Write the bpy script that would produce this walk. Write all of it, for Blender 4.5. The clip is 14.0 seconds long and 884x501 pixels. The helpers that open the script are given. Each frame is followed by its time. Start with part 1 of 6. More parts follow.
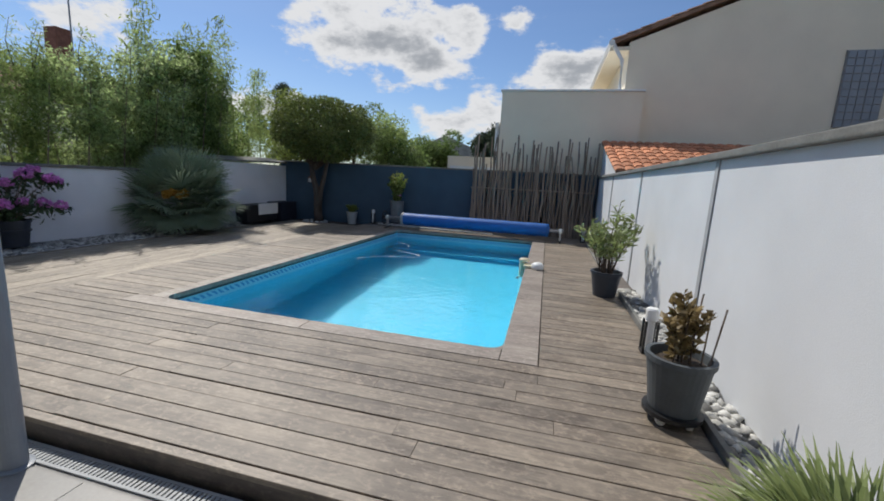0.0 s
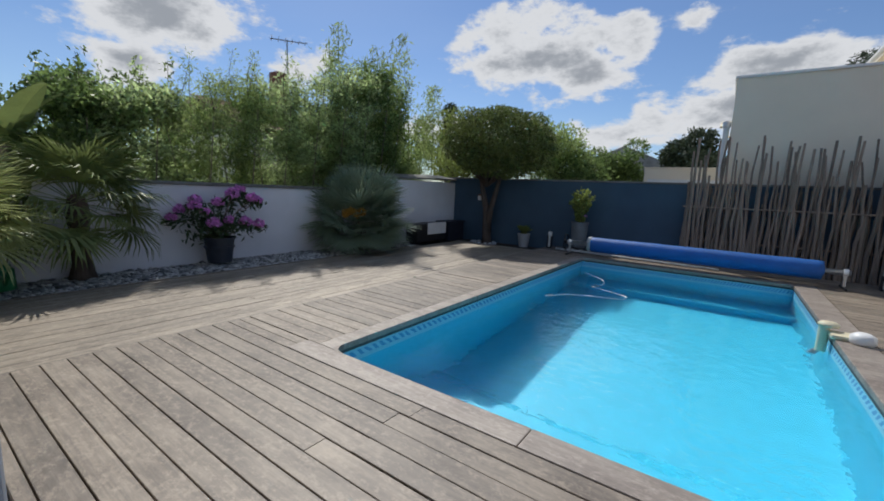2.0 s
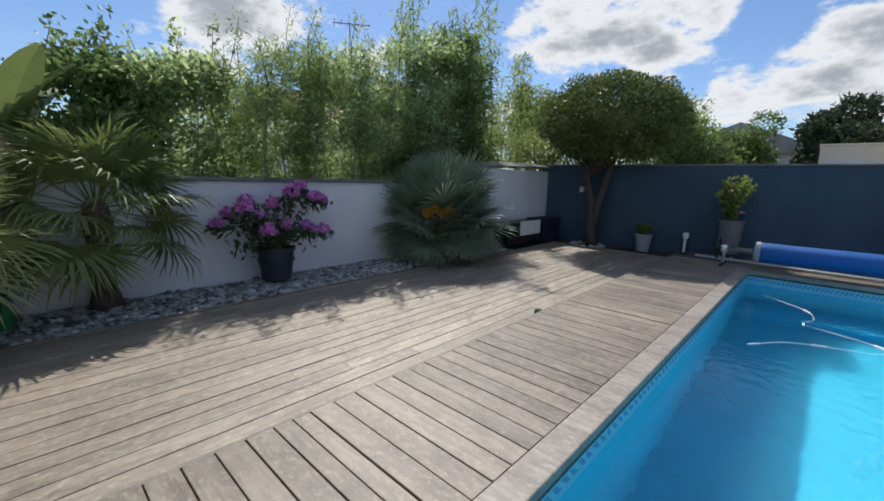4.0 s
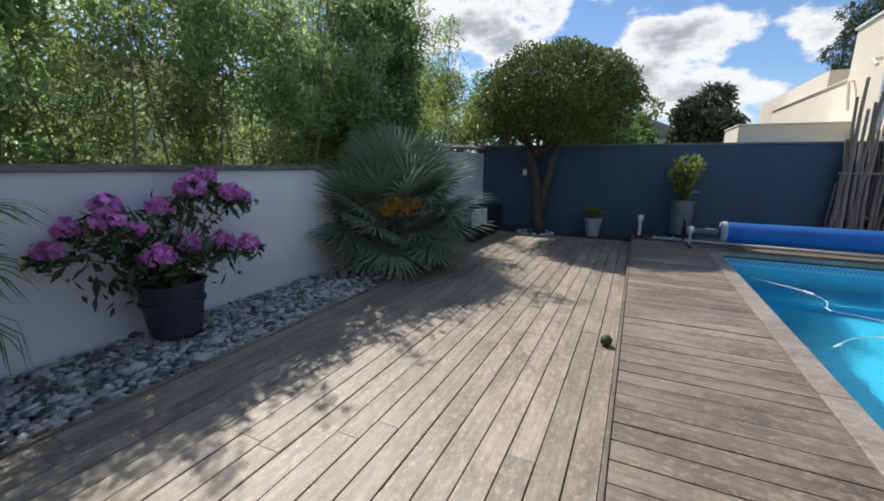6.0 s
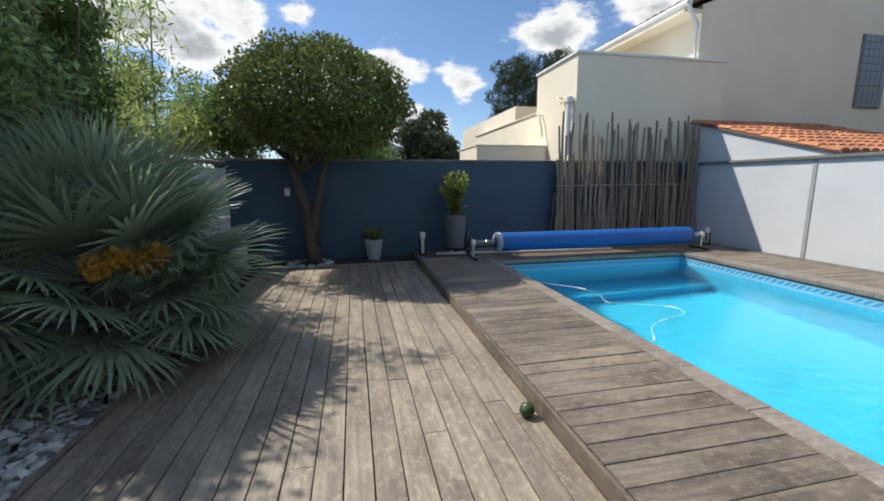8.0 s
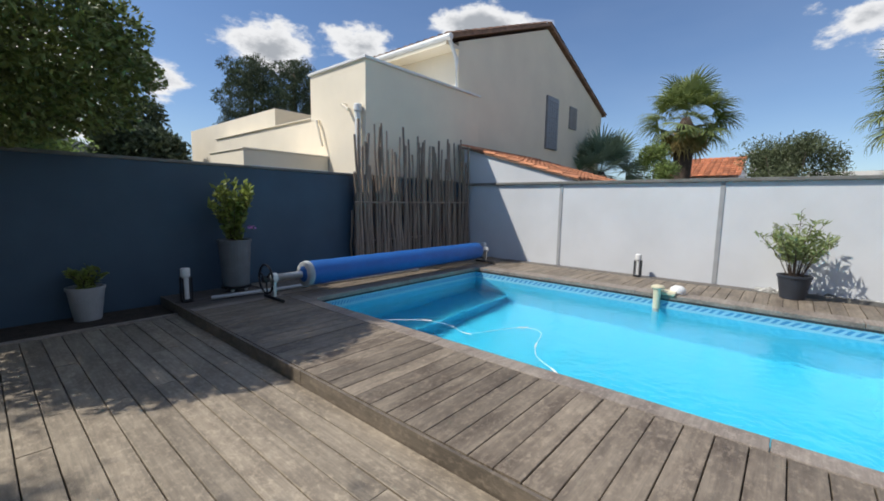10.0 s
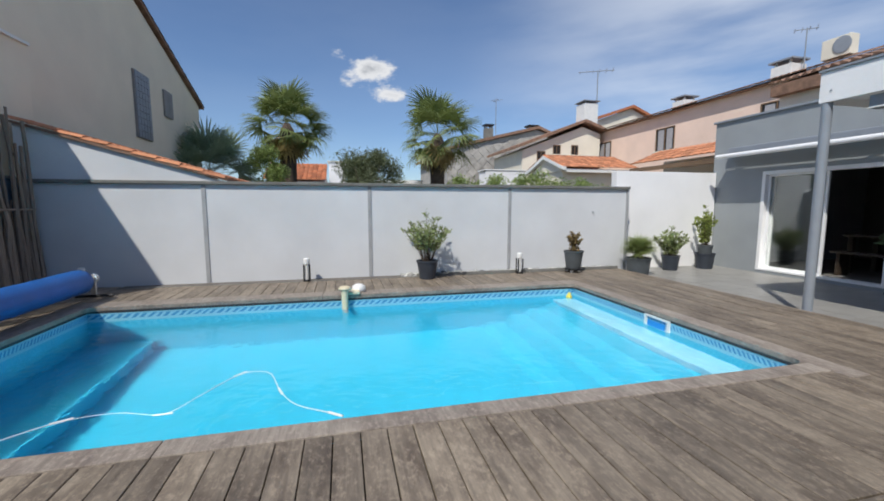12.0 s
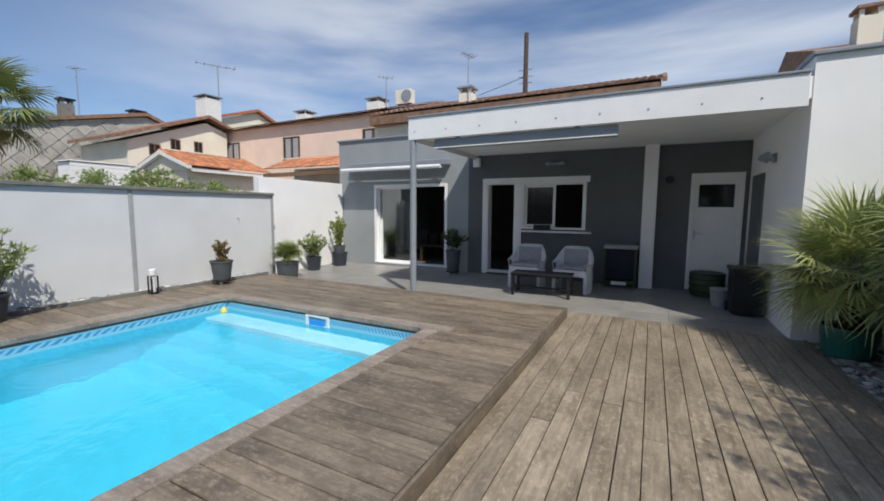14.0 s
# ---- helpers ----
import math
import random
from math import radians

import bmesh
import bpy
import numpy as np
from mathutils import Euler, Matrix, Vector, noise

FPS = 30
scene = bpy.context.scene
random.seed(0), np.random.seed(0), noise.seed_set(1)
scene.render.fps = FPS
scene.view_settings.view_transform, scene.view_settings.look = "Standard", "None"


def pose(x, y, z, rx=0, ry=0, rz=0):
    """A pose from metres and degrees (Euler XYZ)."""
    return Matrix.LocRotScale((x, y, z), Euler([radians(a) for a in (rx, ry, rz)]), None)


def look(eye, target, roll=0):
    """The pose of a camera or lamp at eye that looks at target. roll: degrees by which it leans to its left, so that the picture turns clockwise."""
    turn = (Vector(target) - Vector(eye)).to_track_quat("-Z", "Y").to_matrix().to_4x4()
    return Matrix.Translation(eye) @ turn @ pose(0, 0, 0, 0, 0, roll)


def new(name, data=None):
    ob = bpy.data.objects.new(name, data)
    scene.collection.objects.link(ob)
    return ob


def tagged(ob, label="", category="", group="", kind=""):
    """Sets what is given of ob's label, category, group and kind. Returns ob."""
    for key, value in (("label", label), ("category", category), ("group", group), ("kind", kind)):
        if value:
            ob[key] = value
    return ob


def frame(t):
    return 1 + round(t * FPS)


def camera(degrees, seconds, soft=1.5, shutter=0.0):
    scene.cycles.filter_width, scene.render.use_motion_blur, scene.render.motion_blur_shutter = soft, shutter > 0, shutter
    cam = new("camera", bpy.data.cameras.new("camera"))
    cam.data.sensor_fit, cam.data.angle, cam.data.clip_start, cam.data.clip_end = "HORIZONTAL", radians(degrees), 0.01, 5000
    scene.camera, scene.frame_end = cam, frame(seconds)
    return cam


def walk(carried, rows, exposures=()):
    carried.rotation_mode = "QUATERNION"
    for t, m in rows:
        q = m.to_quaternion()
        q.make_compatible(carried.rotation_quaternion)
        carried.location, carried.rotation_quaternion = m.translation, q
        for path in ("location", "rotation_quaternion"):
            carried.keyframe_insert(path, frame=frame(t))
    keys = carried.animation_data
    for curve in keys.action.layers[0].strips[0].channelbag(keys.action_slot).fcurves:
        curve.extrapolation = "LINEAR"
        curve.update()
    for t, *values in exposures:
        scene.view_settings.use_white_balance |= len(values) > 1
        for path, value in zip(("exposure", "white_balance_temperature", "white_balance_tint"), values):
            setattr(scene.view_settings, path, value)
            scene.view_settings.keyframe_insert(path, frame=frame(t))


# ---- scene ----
cam = camera(95.1, 14.0, soft=1.8)
PATH = [
    (0, (3.672, -3.111, 1.32), (3.195, -1.199, 0.979), 3.2),
    (0.5, (3.533, -2.782, 1.319), (2.898, -0.912, 1.005), 3.5),
    (1, (3.233, -2.521, 1.296), (2.395, -0.729, 1.005), 3.5),
    (1.5, (2.872, -2.284, 1.278), (1.859, -0.582, 0.993), 3.2),
    (2, (2.446, -1.995, 1.283), (1.309, -0.377, 0.987), 2.7),
    (2.5, (2.051, -1.709, 1.291), (0.823, -0.163, 0.974), 2.3),
    (3, (1.659, -1.359, 1.291), (0.345, 0.11, 0.951), 1.9),
    (3.2, (1.496, -1.237, 1.317), (0.146, 0.197, 0.972), 1.7),
    (5.3, (-0.643, -0.781, 1.247), (-1.842, 0.766, 0.835), 0.8),
    (5.5, (-0.826, -0.699, 1.26), (-1.927, 0.917, 0.842), 0.8),
    (6, (-1.189, -0.52, 1.248), (-2.03, 1.246, 0.833), 0.6),
    (6.5, (-1.464, -0.255, 1.136), (-2.01, 1.627, 0.739), 0.5),
    (7, (-1.758, -0.021, 1.167), (-1.983, 1.93, 0.79), 0.2),
    (7.5, (-2.034, 0.264, 1.228), (-1.933, 2.23, 0.873), -0.3),
    (8, (-2.235, 0.627, 1.25), (-1.819, 2.555, 0.92), -0.3),
    (8.2, (-2.318, 0.784, 1.255), (-1.778, 2.683, 0.936), -0.2),
    (10.5, (-2.664, 2.66, 1.207), (-0.953, 3.67, 0.979), 0.9),
    (11, (-2.601, 2.981, 1.24), (-0.722, 3.626, 1.012), 0.6),
    (11.5, (-2.508, 3.364, 1.258), (-0.524, 3.475, 1.031), 0.3),
    (11.9, (-2.346, 3.565, 1.247), (-0.39, 3.204, 1.034), -0.2),
    (12, (-2.324, 3.594, 1.244), (-0.392, 3.124, 1.027), -0.0),
    (12.5, (-2.187, 3.735, 1.265), (-0.476, 2.722, 1.052), -0.0),
    (13, (-2.085, 3.844, 1.29), (-0.69, 2.426, 1.083), 0.2),
    (13.5, (-2.099, 3.857, 1.303), (-1.001, 2.197, 1.106), 0.4),
    (14, (-2.175, 3.828, 1.313), (-1.259, 2.061, 1.115), 0.4),
]
walk(cam, [(t, look(eye, target, roll)) for t, eye, target, roll in PATH],
     exposures=[(0.0, -0.08, 6550, 9), (2.0, -0.2, 6400, 9), (3.0, -0.08, 6400, 9), (5.5, 0.22, 6450, 8), (7.5, 0.3, 6650, 8), (10.5, 0.1, 6550, 9), (11.5, 0.05, 6450, 9), (12.5, -0.05, 6550, 9), (14.0, 0.02, 6700, 9)])

# ---- light ----
SUN = Vector((-0.6, 0.51, 1.0)).normalized()
sun = new("sun", bpy.data.lights.new("sun", "SUN"))
sun.data.energy, sun.data.angle, sun.data.color = 3.95, radians(0.6), (1.0, 0.95, 0.88)
sun.matrix_world = look(SUN * 40, (0, 0, 0))


def build_world():
    w = bpy.data.worlds.new("sky")
    scene.world = w
    w.use_nodes = True
    nt = w.node_tree
    nt.nodes.clear()
    n, l = nt.nodes.new, nt.links.new
    out, bg = n("ShaderNodeOutputWorld"), n("ShaderNodeBackground")
    sky = n("ShaderNodeTexSky")
    sky.sky_type, sky.sun_disc = "NISHITA", False
    sky.sun_elevation, sky.sun_rotation = math.asin(SUN.z), math.atan2(SUN.x, SUN.y) % (2 * math.pi)
    sky.air_density, sky.dust_density, sky.ozone_density = 1.0, 0.25, 3.0
    bg.inputs["Strength"].default_value = 0.1
    tc, sep = n("ShaderNodeTexCoord"), n("ShaderNodeSeparateXYZ")
    l(tc.outputs["Generated"], sep.inputs[0])

    def m(op, a, b=None):
        k = n("ShaderNodeMath")
        k.operation = op
        for i, v in enumerate((a, b)):
            if v is None:
                continue
            if isinstance(v, (int, float)):
                k.inputs[i].default_value = v
            else:
                l(v, k.inputs[i])
        return k.outputs[0]
    x, y, z = sep.outputs
    com, polar = n("ShaderNodeCombineXYZ"), n("ShaderNodeCombineXYZ")
    l(x, com.inputs[0])
    l(y, com.inputs[1])
    l(m("MULTIPLY", z, 1.9), com.inputs[2])
    azim = m("MULTIPLY", m("ARCTAN2", x, y), 180 / math.pi)
    elev = m("MULTIPLY", m("ARCSINE", z), 180 / math.pi)
    l(azim, polar.inputs[0])
    l(elev, polar.inputs[1])

    def cloud(scale, detail, off, stretch=(1, 1, 1), rough=0.52):
        mp, nz = n("ShaderNodeMapping"), n("ShaderNodeTexNoise")
        mp.inputs["Location"].default_value, mp.inputs["Scale"].default_value = off, stretch
        nz.inputs["Scale"].default_value, nz.inputs["Detail"].default_value, nz.inputs["Roughness"].default_value = scale, detail, rough
        l(com.outputs[0], mp.inputs[0])
        l(mp.outputs[0], nz.inputs["Vector"])
        return nz.outputs[0]

    def ramp(v, a, b):
        r = n("ShaderNodeMapRange")
        r.interpolation_type = "SMOOTHSTEP"
        r.inputs[1].default_value, r.inputs[2].default_value = a, b
        l(v, r.inputs[0])
        return r.outputs[0]

    def heap(az, el, w, h):
        """1 in the middle of a cloud at this bearing and height (degrees), 0 at its rim, less outside."""
        a, b, c = n("ShaderNodeVectorMath"), n("ShaderNodeVectorMath"), n("ShaderNodeVectorMath")
        a.operation, b.operation, c.operation = "SUBTRACT", "MULTIPLY", "LENGTH"
        a.inputs[1].default_value, b.inputs[1].default_value = (az, el, 0), (1 / w, 1 / h, 0)
        l(polar.outputs[0], a.inputs[0])
        l(a.outputs[0], b.inputs[0])
        l(b.outputs[0], c.inputs[0])
        return m("MULTIPLY", m("SUBTRACT", 1.0, c.outputs["Value"]), min(1.0, 0.25 + w / 11))
    field = None
    for c in CLOUDS:
        f = heap(*c)
        field = f if field is None else m("MAXIMUM", field, f)
    high = ramp(elev, 23, 33)
    field = m("MAXIMUM", m("MAXIMUM", field, -1.0), m("SUBTRACT", m("MULTIPLY", high, 0.9), 1.0))
    rough = m("SUBTRACT", m("ADD", m("MULTIPLY", cloud(8.0, 10, CLOUD_OFF, rough=0.62), 2.6), m("MULTIPLY", cloud(3.0, 3, (3, 1, 2)), 0.7)), 1.62)
    dens = m("ADD", field, rough)
    puff = ramp(dens, -0.02, 0.34)
    body = ramp(m("ADD", dens, m("MULTIPLY", cloud(9, 6, (1, 5, 2)), 0.5)), 0.62, 1.25)
    south = m("ADD", m("MULTIPLY", ramp(m("SUBTRACT", m("MULTIPLY", x, 0.3), y), 0.5, 1.0), 1.0), 0.06)
    wisp = m("MULTIPLY", ramp(cloud(1.4, 6, (4.2, 1.3, 0), (0.6, 1.3, 2.4)), 0.34, 0.72), m("MULTIPLY", south, 0.62))
    mix1, mix2, col = n("ShaderNodeMix"), n("ShaderNodeMix"), n("ShaderNodeMix")
    for k in (mix1, mix2, col):
        k.data_type = "RGBA"
    mix1.inputs[7].default_value = (9.6, 10.0, 10.6, 1)
    tone = n("ShaderNodeVectorMath")
    tone.operation, tone.inputs[1].default_value = "MULTIPLY", (0.92, 1.0, 1.14)
    l(sky.outputs[0], tone.inputs[0])
    l(tone.outputs[0], mix1.inputs[6])
    l(wisp, mix1.inputs[0])
    col.inputs[6].default_value, col.inputs[7].default_value = (7.9, 8.0, 8.3, 1), (3.7, 3.95, 4.4, 1)
    l(body, col.inputs[0])
    l(puff, mix2.inputs[0])
    l(mix1.outputs[2], mix2.inputs[6])
    l(col.outputs[2], mix2.inputs[7])
    l(mix2.outputs[2], bg.inputs["Color"])
    l(bg.outputs[0], out.inputs[0])


CLOUD_OFF = (0.35, 0.2, 0.0)
# bearing from the pool's long axis, height, half width, half height: all in degrees
CLOUDS = ((-24, 17.5, 11, 5.5), (-17, 14.5, 8, 3.5), (-12, 18.5, 5, 3), (3, 14.5, 6.5, 3.6), (-3, 11, 7, 3), (-11, 8.5, 7, 3), (5, 8, 8, 2.8),
          (-7, 20, 2.8, 1.8), (-70, 18, 10, 5), (-72, 12, 5, 2.4), (-54, 13.5, 5, 3), (14.5, 13, 2.8, 2.4), (27, 18, 7, 3.2), (38, 19.5, 6, 2.2),
          (93, 17.6, 3.6, 2.1), (97, 14.8, 3.6, 1.1), (54, 22.5, 8, 2), (-38, 8, 6, 2))
build_world()


# ---- materials ----
def mat(name, base, rough=0.6, var=0.12, scale=3.0, bump=0.15, bscale=60.0, metal=0.0, stretch=(1, 1, 1), dark=None,
        rand=0.0, island=0.0, translucent=0.0, dist=0.004, spec=0.5):
    """A surface with two scales of variation and a fine relief, in object space."""
    m = bpy.data.materials.new(name)
    m.use_nodes = True
    nt = m.node_tree
    n, l = nt.nodes.new, nt.links.new
    p = nt.nodes["Principled BSDF"]
    p.inputs["Roughness"].default_value, p.inputs["Metallic"].default_value = rough, metal
    p.inputs["Specular IOR Level"].default_value = spec
    tc, mp = n("ShaderNodeTexCoord"), n("ShaderNodeMapping")
    mp.inputs["Scale"].default_value = stretch
    l(tc.outputs["Object"], mp.inputs[0])
    vec = mp.outputs[0]
    if rand:
        oi, add, cx = n("ShaderNodeObjectInfo"), n("ShaderNodeVectorMath"), n("ShaderNodeCombineXYZ")
        k = n("ShaderNodeMath")
        k.operation = "MULTIPLY"
        k.inputs[1].default_value = 37.0
        l(oi.outputs["Random"], k.inputs[0])
        for i in range(3):
            l(k.outputs[0], cx.inputs[i])
        l(vec, add.inputs[0])
        l(cx.outputs[0], add.inputs[1])
        vec = add.outputs[0]
    a, b = n("ShaderNodeTexNoise"), n("ShaderNodeTexNoise")
    a.inputs["Scale"].default_value, a.inputs["Detail"].default_value = scale, 4
    b.inputs["Scale"].default_value, b.inputs["Detail"].default_value = bscale, 3
    l(vec, a.inputs["Vector"])
    l(vec, b.inputs["Vector"])
    mix = n("ShaderNodeMix")
    mix.data_type = "RGBA"
    lo = dark if dark else tuple(c * (1 - 2.2 * var) for c in base)
    mix.inputs[6].default_value, mix.inputs[7].default_value = (*lo, 1), (*[min(1, c * (1 + var)) for c in base], 1)
    f = n("ShaderNodeMapRange")
    f.inputs[1].default_value, f.inputs[2].default_value = 0.28, 0.68
    s = n("ShaderNodeMath")
    s.operation = "MULTIPLY_ADD"
    s.inputs[1].default_value = 0.3
    l(b.outputs[0], s.inputs[0])
    k2 = n("ShaderNodeMath")
    k2.operation = "MULTIPLY"
    k2.inputs[1].default_value = 0.7
    l(a.outputs[0], k2.inputs[0])
    l(k2.outputs[0], s.inputs[2])
    l(s.outputs[0], f.inputs[0])
    l(f.outputs[0], mix.inputs[0])
    colour = mix.outputs[2]
    if rand or island:
        src = None
        if island:
            g = n("ShaderNodeNewGeometry")
            src, amount = g.outputs["Random Per Island"], island
        else:
            src, amount = oi.outputs["Random"], rand
        hs, mr = n("ShaderNodeHueSaturation"), n("ShaderNodeMapRange")
        mr.inputs[3].default_value, mr.inputs[4].default_value = 1 - amount, 1 + amount
        l(src, mr.inputs[0])
        l(mr.outputs[0], hs.inputs["Value"])
        l(colour, hs.inputs["Color"])
        colour = hs.outputs[0]
    l(colour, p.inputs["Base Color"])
    if bump:
        bp = n("ShaderNodeBump")
        bp.inputs["Strength"].default_value, bp.inputs["Distance"].default_value = bump, dist
        l(b.outputs[0], bp.inputs["Height"])
        l(bp.outputs[0], p.inputs["Normal"])
    if translucent:
        t, ms = n("ShaderNodeBsdfTranslucent"), n("ShaderNodeMixShader")
        ms.inputs[0].default_value = translucent
        l(colour, t.inputs["Color"])
        l(p.outputs[0], ms.inputs[1])
        l(t.outputs[0], ms.inputs[2])
        l(ms.outputs[0], nt.nodes["Material Output"].inputs[0])
    return m


def wood(name, pale, deep, rand=0.16):
    """Weathered boards: long grain along x, silvery blotches, dark worn streaks."""
    m = bpy.data.materials.new(name)
    m.use_nodes = True
    nt = m.node_tree
    n, l = nt.nodes.new, nt.links.new
    p = nt.nodes["Principled BSDF"]
    p.inputs["Roughness"].default_value = 0.58
    p.inputs["Specular IOR Level"].default_value = 0.95
    tc, oi, cx, add = n("ShaderNodeTexCoord"), n("ShaderNodeObjectInfo"), n("ShaderNodeCombineXYZ"), n("ShaderNodeVectorMath")
    k = n("ShaderNodeMath")
    k.operation, k.inputs[1].default_value = "MULTIPLY", 53.0
    l(oi.outputs["Random"], k.inputs[0])
    for i in range(3):
        l(k.outputs[0], cx.inputs[i])
    l(tc.outputs["Object"], add.inputs[0])
    l(cx.outputs[0], add.inputs[1])

    def tex(scale, stretch, detail=5, rough=0.6):
        mp, nz = n("ShaderNodeMapping"), n("ShaderNodeTexNoise")
        mp.inputs["Scale"].default_value = stretch
        nz.inputs["Scale"].default_value, nz.inputs["Detail"].default_value, nz.inputs["Roughness"].default_value = scale, detail, rough
        l(add.outputs[0], mp.inputs[0])
        l(mp.outputs[0], nz.inputs["Vector"])
        return nz.outputs[0]

    def rng(v, a, b, c=0.0, d=1.0):
        r = n("ShaderNodeMapRange")
        for i, q in enumerate((a, b, c, d)):
            r.inputs[1 + i].default_value = q
        l(v, r.inputs[0])
        return r.outputs[0]

    def mix(f, a, b):
        q = n("ShaderNodeMix")
        q.data_type = "RGBA"
        for i, v in ((0, f), (6, a), (7, b)):
            if isinstance(v, tuple):
                q.inputs[i].default_value = (*v, 1)
            else:
                l(v, q.inputs[i])
        return q.outputs[2]
    grain = tex(26, (0.09, 1.6, 1.6), 7, 0.7)
    blotch = tex(3.2, (0.55, 1.3, 1), 6, 0.68)
    flecks = tex(26, (0.7, 1.1, 1), 8, 0.8)
    c = mix(rng(blotch, 0.36, 0.62), deep, pale)
    c = mix(rng(grain, 0.40, 0.72, 0.0, 0.62), c, tuple(v * 0.42 for v in deep))
    c = mix(rng(flecks, 0.50, 0.64, 0.0, 0.66), c, tuple(min(1, v * 1.35) for v in pale))
    hs = n("ShaderNodeHueSaturation")
    l(rng(oi.outputs["Random"], 0, 1, 1 - rand, 1 + rand), hs.inputs["Value"])
    l(c, hs.inputs["Color"])
    l(hs.outputs[0], p.inputs["Base Color"])
    bp = n("ShaderNodeBump")
    bp.inputs["Strength"].default_value, bp.inputs["Distance"].default_value = 0.5, 0.003
    l(grain, bp.inputs["Height"])
    l(bp.outputs[0], p.inputs["Normal"])
    return m


def glass(name, tint=(1, 1, 1), rough=0.0, ior=1.45, ripple=0.0):
    m = bpy.data.materials.new(name)
    m.use_nodes = True
    nt = m.node_tree
    p = nt.nodes["Principled BSDF"]
    p.inputs["Base Color"].default_value = (*tint, 1)
    p.inputs["Roughness"].default_value, p.inputs["IOR"].default_value, p.inputs["Transmission Weight"].default_value = rough, ior, 1.0
    if ripple:
        p.inputs["Specular IOR Level"].default_value = 0.2
        n, l = nt.nodes.new, nt.links.new
        tc, a, b, ad, bp = n("ShaderNodeTexCoord"), n("ShaderNodeTexNoise"), n("ShaderNodeTexNoise"), n("ShaderNodeMath"), n("ShaderNodeBump")
        a.inputs["Scale"].default_value, a.inputs["Detail"].default_value = 2.6, 2
        b.inputs["Scale"].default_value, b.inputs["Detail"].default_value = 11.0, 2
        ad.operation, ad.inputs[1].default_value = "MULTIPLY_ADD", 0.6
        l(tc.outputs["Object"], a.inputs["Vector"])
        l(tc.outputs["Object"], b.inputs["Vector"])
        l(b.outputs[0], ad.inputs[0])
        l(a.outputs[0], ad.inputs[2])
        bp.inputs["Strength"].default_value, bp.inputs["Distance"].default_value = 1.0, ripple
        l(ad.outputs[0], bp.inputs["Height"])
        l(bp.outputs[0], p.inputs["Normal"])
    return m


